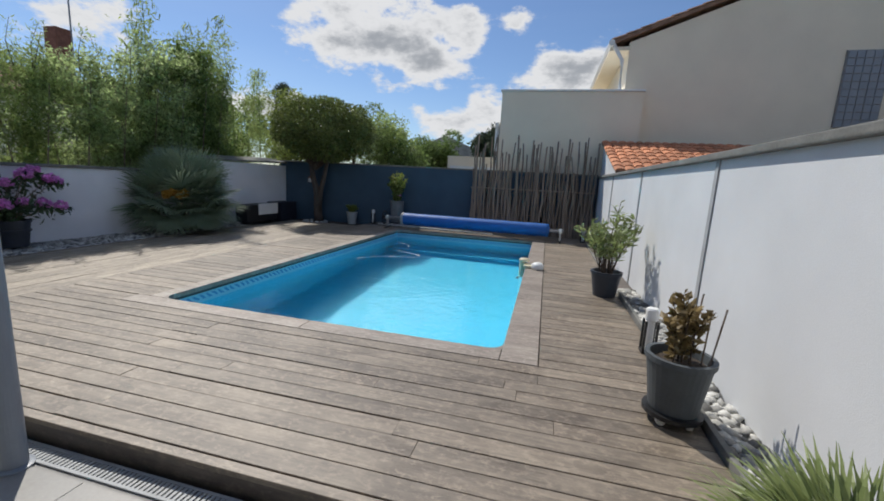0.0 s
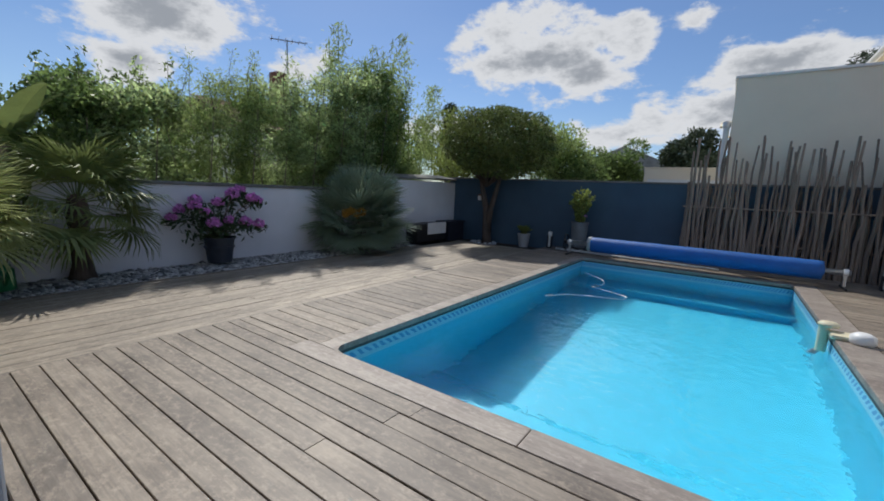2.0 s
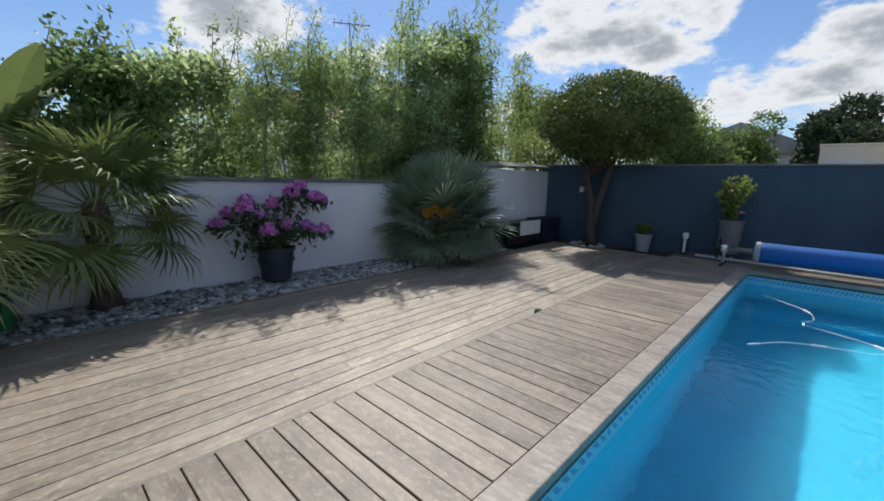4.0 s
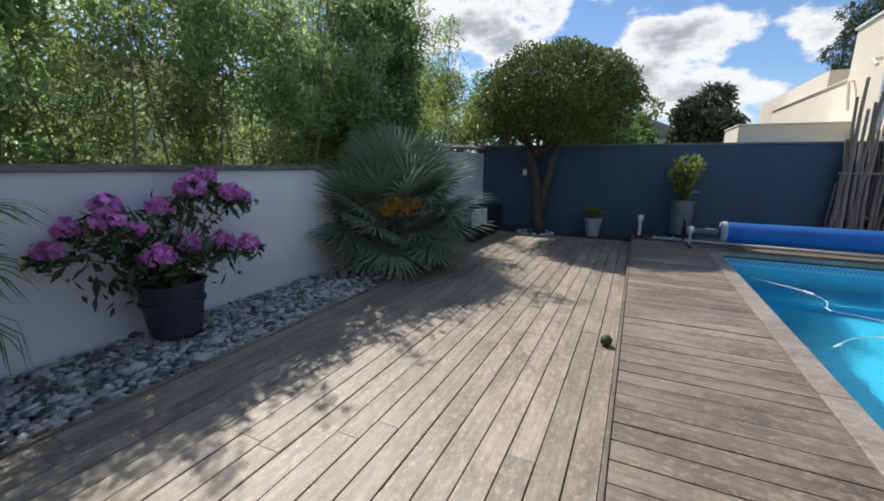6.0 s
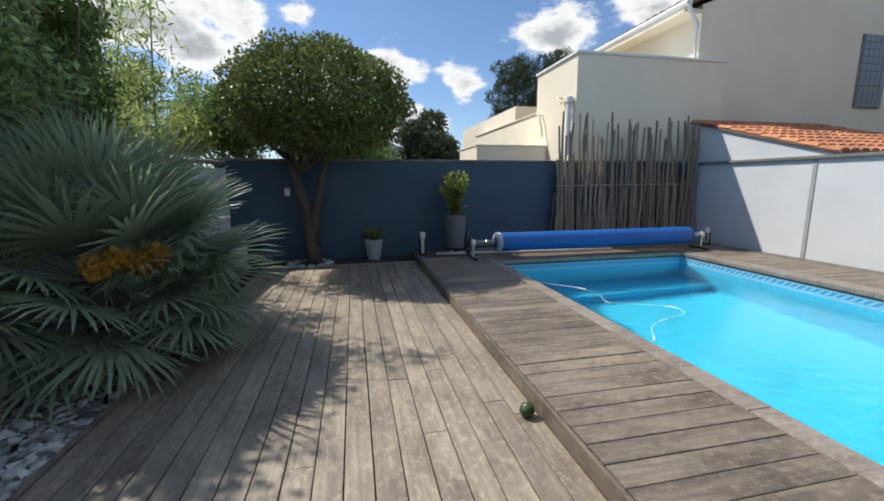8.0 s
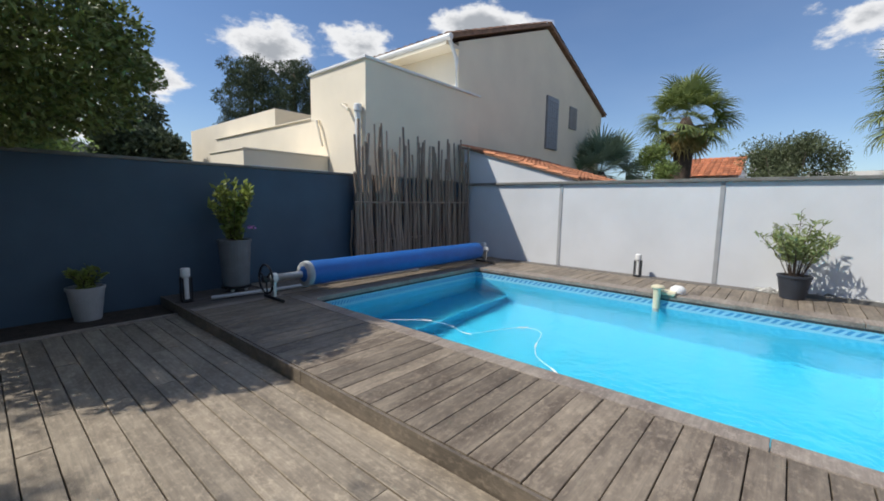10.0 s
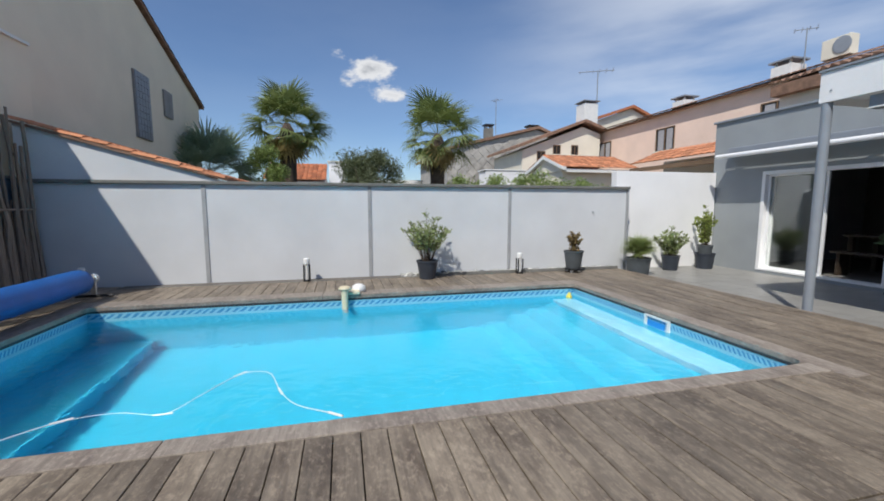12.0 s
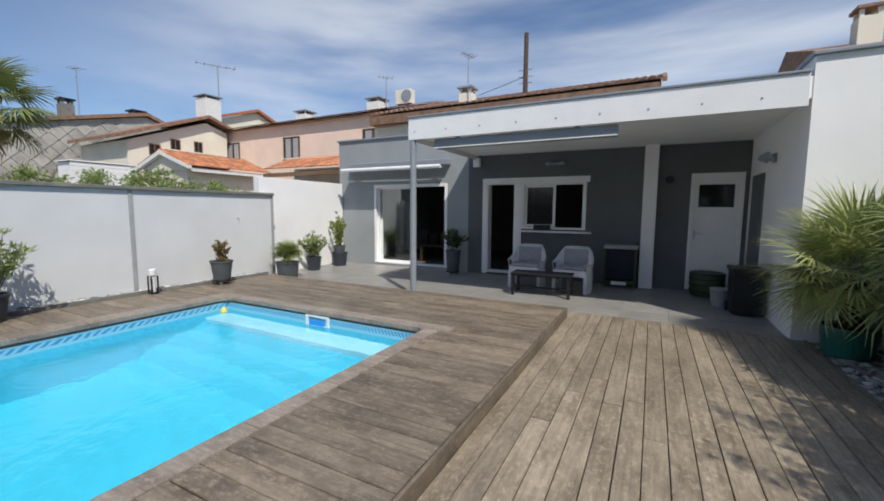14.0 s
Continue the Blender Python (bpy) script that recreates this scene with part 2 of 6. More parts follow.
M = dict(
    deck=wood("weathered_deck", (0.365, 0.303, 0.224), (0.18, 0.143, 0.101)),
    deck_up=wood("weathered_deck_grey", (0.28, 0.228, 0.168), (0.108, 0.079, 0.053)),
    coping=wood("coping_wood", (0.34, 0.29, 0.24), (0.20, 0.16, 0.13), 0.08),
    white_wall=mat("white_render", (0.66, 0.675, 0.69), 0.85, 0.05, 1.3, 0.25, 140, dist=0.003),
    west_wall=mat("grey_white_render", (0.84, 0.84, 0.86), 0.85, 0.06, 1.1, 0.25, 120, dist=0.003),
    joint=mat("joint_grey", (0.37, 0.38, 0.39), 0.8, 0.1, 6),
    cap=mat("wall_cap_concrete", (0.20, 0.20, 0.185), 0.85, 0.2, 4, 0.3, 60),
    navy=mat("navy_paint", (0.047, 0.092, 0.14), 0.6, 0.12, 1.4, 0.2, 120),
    house_grey=mat("grey_render", (0.122, 0.132, 0.141), 0.8, 0.08, 1.5, 0.25, 140, dist=0.003),
    house_pale=mat("pale_grey_render", (0.31, 0.335, 0.35), 0.8, 0.06, 1.5, 0.2, 140, dist=0.003),
    house_white=mat("white_house_render", (0.90, 0.90, 0.90), 0.8, 0.04, 1.2, 0.2, 140, dist=0.003),
    pvc=mat("white_pvc", (0.86, 0.865, 0.87), 0.35, 0.03, 3, 0.03, 60),
    steel_grey=mat("grey_painted_metal", (0.27, 0.30, 0.34), 0.42, 0.05, 5, 0.05, 60),
    tile=mat("grey_floor_tile", (0.29, 0.283, 0.265), 0.42, 0.10, 3, 0.1, 60, rand=0.05),
    grout=mat("grout", (0.36, 0.35, 0.33), 0.9, 0.1, 10),
    # the liner's mottling puts the water's caustic light into its blue
    liner=mat("pool_liner", (0.03, 0.42, 0.61), 0.45, 0.05, 6.0, 0.02, 30),
    liner_pale=mat("pool_step_liner", (0.25, 0.56, 0.70), 0.45, 0.03, 1.2, 0.02, 30),
    water=glass("pool_water", (0.95, 0.99, 1.0), 0.0, 1.3, 0.011),
    pane=glass("window_pane", (0.82, 0.86, 0.86), 0.0, 1.7),
    pebble=mat("pebbles", (0.40, 0.395, 0.37), 0.7, 0.2, 20, 0.15, 120, island=0.75),
    soil=mat("soil", (0.06, 0.045, 0.033), 0.95, 0.3, 14, 0.8, 50, dist=0.02),
    ground=mat("ground_earth", (0.12, 0.115, 0.085), 0.95, 0.25, 0.6, 0.5, 20, dist=0.02),
    pot=mat("dark_grey_pot", (0.035, 0.043, 0.058), 0.5, 0.1, 6, 0.1, 60),
    pot_mid=mat("grey_pot", (0.078, 0.09, 0.098), 0.6, 0.1, 6, 0.1, 60),
    pot_light=mat("stone_grey_pot", (0.17, 0.185, 0.195), 0.6, 0.1, 6, 0.1, 60),
    pot_pale=mat("pale_pot", (0.40, 0.42, 0.43), 0.6, 0.1, 6, 0.1, 60),
    pot_teal=mat("teal_pot", (0.015, 0.15, 0.12), 0.4, 0.1, 6, 0.05, 60),
    black=mat("black_plastic", (0.012, 0.013, 0.015), 0.45, 0.1, 6, 0.05, 80),
    blue=mat("blue_cover", (0.012, 0.115, 0.40), 0.5, 0.08, 4, 0.25, 90, dist=0.006),
    navy_cloth=mat("dark_cover", (0.012, 0.016, 0.03), 0.8, 0.2, 9, 0.3, 80),
    alu=mat("aluminium", (0.62, 0.63, 0.64), 0.35, 0.05, 8, 0.05, 90, metal=0.9),
    white=mat("white_plastic", (0.80, 0.80, 0.78), 0.4, 0.05, 5, 0.05, 60),
    cream=mat("cream_plastic", (0.70, 0.64, 0.45), 0.5, 0.08, 5, 0.05, 60),
    yellow=mat("yellow_plastic", (0.75, 0.62, 0.08), 0.4, 0.05, 5, 0.05, 60),
    flap=mat("blue_flap", (0.02, 0.28, 0.75), 0.4, 0.05, 5, 0.05, 60),
    hose=mat("white_hose", (0.62, 0.74, 0.80), 0.4, 0.05, 8, 0.1, 90),
    cane=mat("grey_sticks", (0.27, 0.207, 0.157), 0.85, 0.2, 6, 0.5, 40, rand=0.3, stretch=(1, 1, 0.25), dist=0.006),
    bark=mat("bark", (0.11, 0.08, 0.06), 0.95, 0.25, 12, 0.8, 40, stretch=(1, 1, 0.35), dist=0.015),
    bark_pale=mat("pale_bark", (0.27, 0.21, 0.165), 0.9, 0.2, 9, 0.6, 40, stretch=(1, 1, 0.4), dist=0.01),
    laurel=mat("laurel_leaf", (0.17, 0.212, 0.062), 0.4, 0.15, 2, 0, island=0.5, translucent=0.3, spec=0.4),
    hedge=mat("hedge_leaf", (0.20, 0.285, 0.09), 0.4, 0.2, 0.8, 0, island=0.5, translucent=0.58),
    # lighter copy of hedge: backlight and veiling glare put into the leaf colour
    hedge_light=mat("backlit_hedge_leaf", (0.46, 0.56, 0.26), 0.42, 0.2, 0.8, 0, island=0.5, translucent=0.72),
    bark_mid=mat("grey_brown_bark", (0.10, 0.08, 0.066), 0.9, 0.2, 9, 0.6, 40, stretch=(1, 1, 0.4), dist=0.01),
    bamboo=mat("bamboo_leaf", (0.36, 0.45, 0.16), 0.5, 0.2, 0.8, 0, island=0.45, translucent=0.6),
    lime=mat("bright_leaf", (0.30, 0.36, 0.09), 0.5, 0.15, 1, 0, island=0.35, translucent=0.45),
    pine=mat("pine_needles", (0.075, 0.105, 0.055), 0.7, 0.2, 1, 0, island=0.4, translucent=0.15),
    fan=mat("fan_palm_leaf", (0.31, 0.39, 0.26), 0.34, 0.15, 3, 0, island=0.3, translucent=0.35),
    fan_green=mat("green_palm_leaf", (0.235, 0.29, 0.10), 0.45, 0.15, 3, 0, island=0.3, translucent=0.3),
    fan_dry=mat("dry_palm_leaf", (0.36, 0.27, 0.10), 0.6, 0.2, 3, 0, island=0.3, translucent=0.25),
    olean=mat("oleander_leaf", (0.30, 0.36, 0.15), 0.45, 0.12, 5, 0, island=0.35, translucent=0.4),
    russet=mat("russet_leaf", (0.24, 0.175, 0.075), 0.5, 0.2, 5, 0, island=0.4, translucent=0.25),
    rhodo=mat("rhododendron_leaf", (0.055, 0.095, 0.035), 0.4, 0.15, 5, 0, island=0.35, translucent=0.2),
    petal=mat("magenta_petal", (0.88, 0.36, 0.80), 0.55, 0.15, 14, 0, island=0.35, translucent=0.35),
    orange=mat("orange_flower_spathe", (0.52, 0.28, 0.035), 0.6, 0.2, 8, 0, island=0.3, translucent=0.2),
    cream_wall=mat("cream_render", (0.85, 0.765, 0.61), 0.85, 0.05, 0.9, 0.2, 110, dist=0.004),
    pink_wall=mat("pink_render", (0.86, 0.66, 0.55), 0.85, 0.06, 0.8, 0.2, 100, dist=0.004),
    pale_wall=mat("pale_render", (0.80, 0.755, 0.64), 0.85, 0.06, 0.8, 0.2, 100, dist=0.004),
    roof=mat("terracotta", (0.46, 0.165, 0.075), 0.85, 0.18, 6, 0.2, 60, island=0.35),
    roof_old=mat("old_terracotta", (0.29, 0.175, 0.12), 0.9, 0.25, 5, 0.3, 60, island=0.35),
    slate=mat("cement_slates", (0.40, 0.38, 0.35), 0.9, 0.15, 3, 0.2, 60, rand=0.18),
    shutter=mat("grey_shutter", (0.27, 0.26, 0.25), 0.6, 0.1, 4, 0.1, 50),
    brick=mat("chimney_brick", (0.24, 0.11, 0.075), 0.9, 0.2, 7, 0.4, 50, dist=0.01),
    chair=mat("light_grey_resin", (0.72, 0.72, 0.74), 0.55, 0.06, 6, 0.2, 120),
    cushion=mat("grey_cushion", (0.40, 0.40, 0.42), 0.95, 0.1, 9, 0.3, 200),
    dark_glass=mat("dark_glass", (0.015, 0.018, 0.022), 0.06, 0.1, 2, 0),
    # dark board wood; carries shade for the south riser and the northern rows
    deck_dark=wood("dark_and_shade_wood", (0.15, 0.12, 0.095), (0.08, 0.062, 0.048), 0.06),
    riser=wood("worn_riser_wood", (0.20, 0.163, 0.122), (0.09, 0.07, 0.05), 0.08),
    olive=mat("olive_leaf", (0.14, 0.17, 0.085), 0.5, 0.15, 1, 0, island=0.4, translucent=0.25),
    # lighter copy of the palm green, with sunlight put into the colour
    palm_sun=mat("sun_lightened_palm_leaf", (0.47, 0.52, 0.22), 0.34, 0.15, 3, 0, island=0.3, translucent=0.35),
    roof_tile=mat("clay_roof_tile", (0.53, 0.225, 0.115), 0.85, 0.18, 6, 0.2, 60, rand=0.3),
    wood_in=mat("interior_wood", (0.22, 0.14, 0.08), 0.5, 0.2, 6, 0.1, 60, stretch=(0.2, 1, 1)),
    dark_wood=mat("dark_stained_wood", (0.05, 0.035, 0.025), 0.5, 0.2, 6, 0.1, 60, stretch=(0.2, 1, 1)),
    rim=mat("dark_rim_profile", (0.045, 0.05, 0.055), 0.6, 0.15, 8, 0.1, 60),
    # indoor shade is put into this grey, alike on walls, ceiling and floor
    room=mat("shade_toned_room", (0.12, 0.115, 0.11), 0.9, 0.1, 1.5, 0.1, 60),
    green=mat("green_plastic", (0.03, 0.22, 0.075), 0.4, 0.1, 5, 0.05, 60),
    barrel=mat("green_black_band", (0.05, 0.075, 0.025), 0.6, 0.2, 5, 0.2, 60),
)


# ---- builders ----
def link(name, bm, material, parent=None, label=""):
    me = bpy.data.meshes.new(name)
    if isinstance(bm, bmesh.types.BMesh):
        bm.normal_update()
        bm.to_mesh(me)
        bm.free()
    else:
        me.from_pydata(bm[0], [], bm[1])
        me.update()
    me.materials.append(M[material] if isinstance(material, str) else material)
    ob = new(name, me)
    if parent is not None:
        ob.parent = parent
    if label:
        ob["label"] = label
    return ob


def part(name, bm, material, parent, label="", smooth=False):
    ob = link(name, bm, material, parent, label)
    if smooth:
        for f in ob.data.polygons:
            f.use_smooth = True
    return ob


def thing(name, at, label, category, group="", turn=0.0):
    ob = new(name)
    ob.matrix_basis = pose(at[0], at[1], at[2], 0, 0, turn)
    ob.empty_display_size = 0.1
    return tagged(ob, label, category, group)


def structure(name, bm, material, label, category):
    return tagged(link(name, bm, material), label, category, kind="structure")


def add_box(bm, x0, x1, y0, y1, z0, z1, bevel=0.0):
    r = bmesh.ops.create_cube(bm, size=1)
    vs = r["verts"]
    for v in vs:
        v.co = ((x0 + x1) / 2 + v.co.x * (x1 - x0), (y0 + y1) / 2 + v.co.y * (y1 - y0), (z0 + z1) / 2 + v.co.z * (z1 - z0))
    if bevel:
        es = list({e for v in vs for e in v.link_edges})
        bmesh.ops.bevel(bm, geom=es, offset=bevel, segments=2, affect="EDGES", profile=0.6)
    return bm


def box(x0, x1, y0, y1, z0, z1, bevel=0.0):
    return add_box(bmesh.new(), x0, x1, y0, y1, z0, z1, bevel)


def add_lathe(bm, profile, seg=24, at=(0, 0, 0), m=None):
    rings = []
    for r, z in profile:
        ring = [bm.verts.new(Vector((r * math.cos(2 * math.pi * i / seg), r * math.sin(2 * math.pi * i / seg), z))) for i in range(seg)]
        rings.append(ring)
    for a, b in zip(rings, rings[1:]):
        for i in range(seg):
            bm.faces.new((a[i], a[(i + 1) % seg], b[(i + 1) % seg], b[i]))
    for ring, flip in ((rings[0], True), (rings[-1], False)):
        bm.faces.new(ring[::-1] if flip else ring)
    mm = m if m is not None else Matrix.Translation(at)
    for ring in rings:
        for v in ring:
            v.co = mm @ v.co
    return bm


def lathe(profile, seg=24, at=(0, 0, 0), m=None):
    return add_lathe(bmesh.new(), profile, seg, at, m)


def add_tube(bm, pts, r0, r1=None, seg=8):
    r1 = r0 if r1 is None else r1
    pts = [Vector(p) for p in pts]
    rings = []
    for i, p in enumerate(pts):
        d = (pts[min(i + 1, len(pts) - 1)] - pts[max(i - 1, 0)]).normalized()
        u = d.orthogonal().normalized() if abs(d.z) < 0.99 else Vector((1, 0, 0))
        if abs(d.z) < 0.95:
            u = d.cross(Vector((0, 0, 1))).normalized()
        w = d.cross(u).normalized()
        r = r0 + (r1 - r0) * i / max(1, len(pts) - 1)
        rings.append([bm.verts.new(p + r * (math.cos(2 * math.pi * k / seg) * u + math.sin(2 * math.pi * k / seg) * w)) for k in range(seg)])
    for a, b in zip(rings, rings[1:]):
        for k in range(seg):
            bm.faces.new((a[k], a[(k + 1) % seg], b[(k + 1) % seg], b[k]))
    bm.faces.new(rings[0][::-1])
    bm.faces.new(rings[-1])
    return bm


def tube(pts, r0, r1=None, seg=8):
    return add_tube(bmesh.new(), pts, r0, r1, seg)


def slab(points, z0, z1):
    """A prism over a polygon in plan."""
    bm = bmesh.new()
    lo = [bm.verts.new((x, y, z0)) for x, y in points]
    hi = [bm.verts.new((x, y, z1)) for x, y in points]
    bm.faces.new(lo[::-1])
    bm.faces.new(hi)
    for i in range(len(points)):
        j = (i + 1) % len(points)
        bm.faces.new((lo[i], lo[j], hi[j], hi[i]))
    bmesh.ops.recalc_face_normals(bm, faces=bm.faces)
    return bm


def pierced(x0, x1, y0, y1, z0, z1, holes):
    """A wall along x, between y0 and y1, with openings (x0, x1, z0, z1) right through it."""
    bm = bmesh.new()
    xs = sorted({x0, x1, *[h[0] for h in holes], *[h[1] for h in holes]})
    for a, b in zip(xs, xs[1:]):
        cut = sorted((h[2], h[3]) for h in holes if h[0] < (a + b) / 2 < h[1])
        z = z0
        for lo, hi in cut:
            if lo > z + 1e-4:
                add_box(bm, a, b, y0, y1, z, lo)
            z = hi
        if z < z1 - 1e-4:
            add_box(bm, a, b, y0, y1, z, z1)
    bmesh.ops.remove_doubles(bm, verts=bm.verts, dist=1e-4)
    return bm


# ---- plan ----
LOW, TILE = -0.11, -0.12
PX, PY = 3.45, 6.7            # the pool's inner width and length
STEP_X, STEP_Y = -1.21, -1.78  # the upper deck's edges
EAST, NORTH, SOUTH = 4.93, 8.16, -4.76
WEST = -4.75
WATER = -0.18

# ---- ground, pool ----
bm = bmesh.new()
gx, gy = (-400, -0.2, PX + 0.2, 400), (-400, -0.2, PY + 0.2, 400)
for i in range(3):
    for j in range(3):
        if (i, j) != (1, 1):
            bm.faces.new([bm.verts.new(c) for c in ((gx[i], gy[j], -0.22), (gx[i + 1], gy[j], -0.22), (gx[i + 1], gy[j + 1], -0.22), (gx[i], gy[j + 1], -0.22))])
bmesh.ops.remove_doubles(bm, verts=bm.verts, dist=1e-4)
structure("ground", bm, "ground", "dry earth round the houses", "ground")

pool = tagged(new("pool"), "rectangular swimming pool with a blue liner and wooden coping", "pool", kind="structure")
DEEP = -1.45
part("pool_floor", box(-0.2, PX + 0.2, -0.2, PY + 0.2, DEEP - 0.1, DEEP), "liner", pool)
for a in ((-0.2, 0, -0.2, PY + 0.2), (PX, PX + 0.2, -0.2, PY + 0.2), (0, PX, -0.2, 0), (0, PX, PY, PY + 0.2)):
    part("pool_wall", box(a[0], a[1], a[2], a[3], DEEP, -0.052), "liner", pool)
part("pool_bench", slab([(0.003, 6.0), (PX - 0.003, 6.0), (PX - 0.003, PY - 0.003), (0.003, PY - 0.003)], DEEP + 0.003, -1.12), "liner", pool)
water = structure("water", slab([(0.001, 0.001), (PX - 0.001, 0.001), (PX - 0.001, PY - 0.001), (0.001, PY - 0.001)], WATER - 0.0005, WATER), "water", "clear rippled pool water", "water")
bm = bmesh.new()
vs = [bm.verts.new(c) for c in ((0.001, 0.001, WATER), (PX - 0.001, 0.001, WATER), (PX - 0.001, PY - 0.001, WATER), (0.001, PY - 0.001, WATER))]
bm.faces.new(vs)
bm.to_mesh(water.data)
bm.free()
water.visible_shadow = False

# ---- walls ----
bm = box(EAST, EAST + 0.2, -2.1, 8.36, -0.22, 1.59)
wall_east = structure("wall_east", bm, "white_wall", "white rendered garden wall with grey panel joints", "wall")
for y in (-2.1, 0.5, 3.14, 5.76):
    part("panel_joint", box(EAST - 0.012, EAST + 0.002, y - 0.03, y + 0.03, -0.05, 1.592), "joint", wall_east, "grey joint strip")
part("wall_cap", box(EAST - 0.05, EAST + 0.25, -2.13, 8.36, 1.592, 1.645, 0.01), "cap", wall_east, "dark concrete coping")
structure("wall_southeast", box(5.32, 5.5, -4.74, -2.12, -0.22, 2.0, 0.01), "house_white", "bright white rendered side wall", "wall")
structure("wall_southeast_return", box(5.135, 5.318, -2.3, -2.12, -0.22, 1.6, 0.005), "white_wall", "white return of the garden wall", "wall")

wall_north = structure("wall_north", box(-4.5, 4.92, NORTH, NORTH + 0.18, -0.22, 1.635), "navy", "navy blue painted garden wall", "wall")
part("wall_cap", box(-4.52, 4.90, NORTH - 0.02, NORTH + 0.2, 1.637, 1.675, 0.008), "cap", wall_north, "thin grey coping")

wall_west = structure("wall_west", box(WEST - 0.2, WEST, -6.0, 5.0, -0.22, 1.17), "west_wall", "pale grey rendered low garden wall", "wall")
part("wall_cap", box(WEST - 0.25, WEST + 0.04, -6.0, 5.0, 1.172, 1.225, 0.012), "cap", wall_west, "dark stone coping")
wall_nw = structure("wall_northwest", slab([(-4.9, 4.9), (-4.62, 4.9), (-4.32, NORTH - 0.003), (-4.7, NORTH - 0.003)], -0.22, 1.50), "west_wall", "pale grey rendered wall in the corner", "wall")
bm = slab([(-5.1, 4.88), (-4.58, 4.88), (-4.27, NORTH - 0.004), (-5.0, NORTH - 0.004)], 1.503, 1.55)
for v in bm.verts:
    v.co.z += (v.co.y - 5) * 0.035 - (v.co.x + 4.6) * 0.14
part("wall_cap", bm, "cap", wall_nw, "sloping slab coping")

# ---- house ----
HOLES = [(2.14, 4.26, -0.06, 1.95), (0.47, 1.15, -0.07, 1.93), (-0.98, 0.36, 0.93, 1.93), (-3.55, -2.76, -0.1, 2.0)]
structure("house_wall", pierced(-3.617, 1.6, SOUTH - 0.25, SOUTH, -0.22, 2.62, HOLES[1:]), "house_grey", "dark grey rendered house wall under the awning roof", "wall")
structure("house_wall_east", pierced(1.6, 5.42, SOUTH - 0.25, SOUTH + 0.004, -0.22, 3.1, HOLES[:1]), "house_pale", "grey rendered house wall", "wall")
structure("house_parapet_cap", box(1.6, 5.46, SOUTH - 0.4, SOUTH + 0.05, 3.102, 3.145, 0.008), "steel_grey", "grey metal parapet capping", "trim")
structure("house_end_wall", box(5.18, 5.42, -9.5, SOUTH - 0.252, -0.22, 3.1), "house_pale", "grey rendered end wall", "wall")
structure("house_wall_west", pierced(-9.0, -3.62, -2.17, -1.92, -0.22, 2.96, []), "house_white", "white rendered wing of the house", "wall")
structure("house_wall_inner", box(-3.9, -3.62, SOUTH - 0.24, -2.172, -0.22, 2.96), "house_white", "white side wall of the wing", "wall")
structure("wing_cap", box(-9.0, -3.585, -2.2, -1.88, 2.962, 3.005, 0.008), "steel_grey", "grey metal capping", "trim")
structure("wing_cap_side", box(-3.92, -3.585, SOUTH - 0.24, -2.202, 2.962, 3.005, 0.008), "steel_grey", "grey metal capping", "trim")
roof = structure("porch_roof", box(-3.617, 1.398, SOUTH + 0.003, -1.93, 2.53, 2.76), "house_white", "white boxed porch roof", "roof")
fas = part("fascia", box(-3.583, 1.42, -1.928, -1.89, 2.445, 2.79, 0.004), "pvc", roof, "white fascia board")
part("fascia_side", box(1.40, 1.425, SOUTH + 0.003, -1.93, 2.445, 2.79), "pvc", roof, "white side board")
part("roof_edge", box(-3.583, 1.43, SOUTH, -1.87, 2.792, 2.82, 0.006), "steel_grey", roof, "grey metal edge")
for i in range(9):
    part("rivet", lathe([(0.012, 0), (0.012, 0.006), (0.006, 0.01)], 10, m=pose(1.3 - 0.56 * i, -1.889, 2.57, -90, 0, 0)), "steel_grey", fas, "small grey screw")
# room surfaces all take the shade-darkened room colour
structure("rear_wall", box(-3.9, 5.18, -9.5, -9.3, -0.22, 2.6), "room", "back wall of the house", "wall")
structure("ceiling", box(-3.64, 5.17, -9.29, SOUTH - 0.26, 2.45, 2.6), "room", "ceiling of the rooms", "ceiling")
structure("floor", box(-3.64, 5.17, -9.29, SOUTH - 0.26, -0.22, -0.075), "room", "room floor with indoor shade in its colour", "floor")
structure("room_wall", box(-2.3, -2.2, -9.29, SOUTH - 0.26, -0.07, 2.44), "room", "inner wall with indoor shade in its colour", "wall")

pillar = thing("pillar", (-2.11, SOUTH + 0.1, TILE), "white square porch pillar against the grey wall", "pillar")
part("shaft", box(-0.115, 0.115, -0.096, 0.10, 0, 2.67, 0.006), "house_white", pillar)
post = thing("porch_post", (1.36, -1.945, TILE), "slim grey round metal porch post", "post")
part("shaft", lathe([(0.052, 0), (0.052, 2.62)], 24), "steel_grey", post, smooth=False)
part("base_plate", lathe([(0.075, 0), (0.075, 0.008), (0.06, 0.012)], 24), "steel_grey", post)


def tiles():
    floor = tagged(new("terrace"), "grey tiled terrace under the porch", "terrace", kind="structure")
    part("bed", box(-3.61, 5.31, SOUTH, -1.80, -0.218, TILE - 0.006), "grout", floor)
    return floor


terrace = tiles()


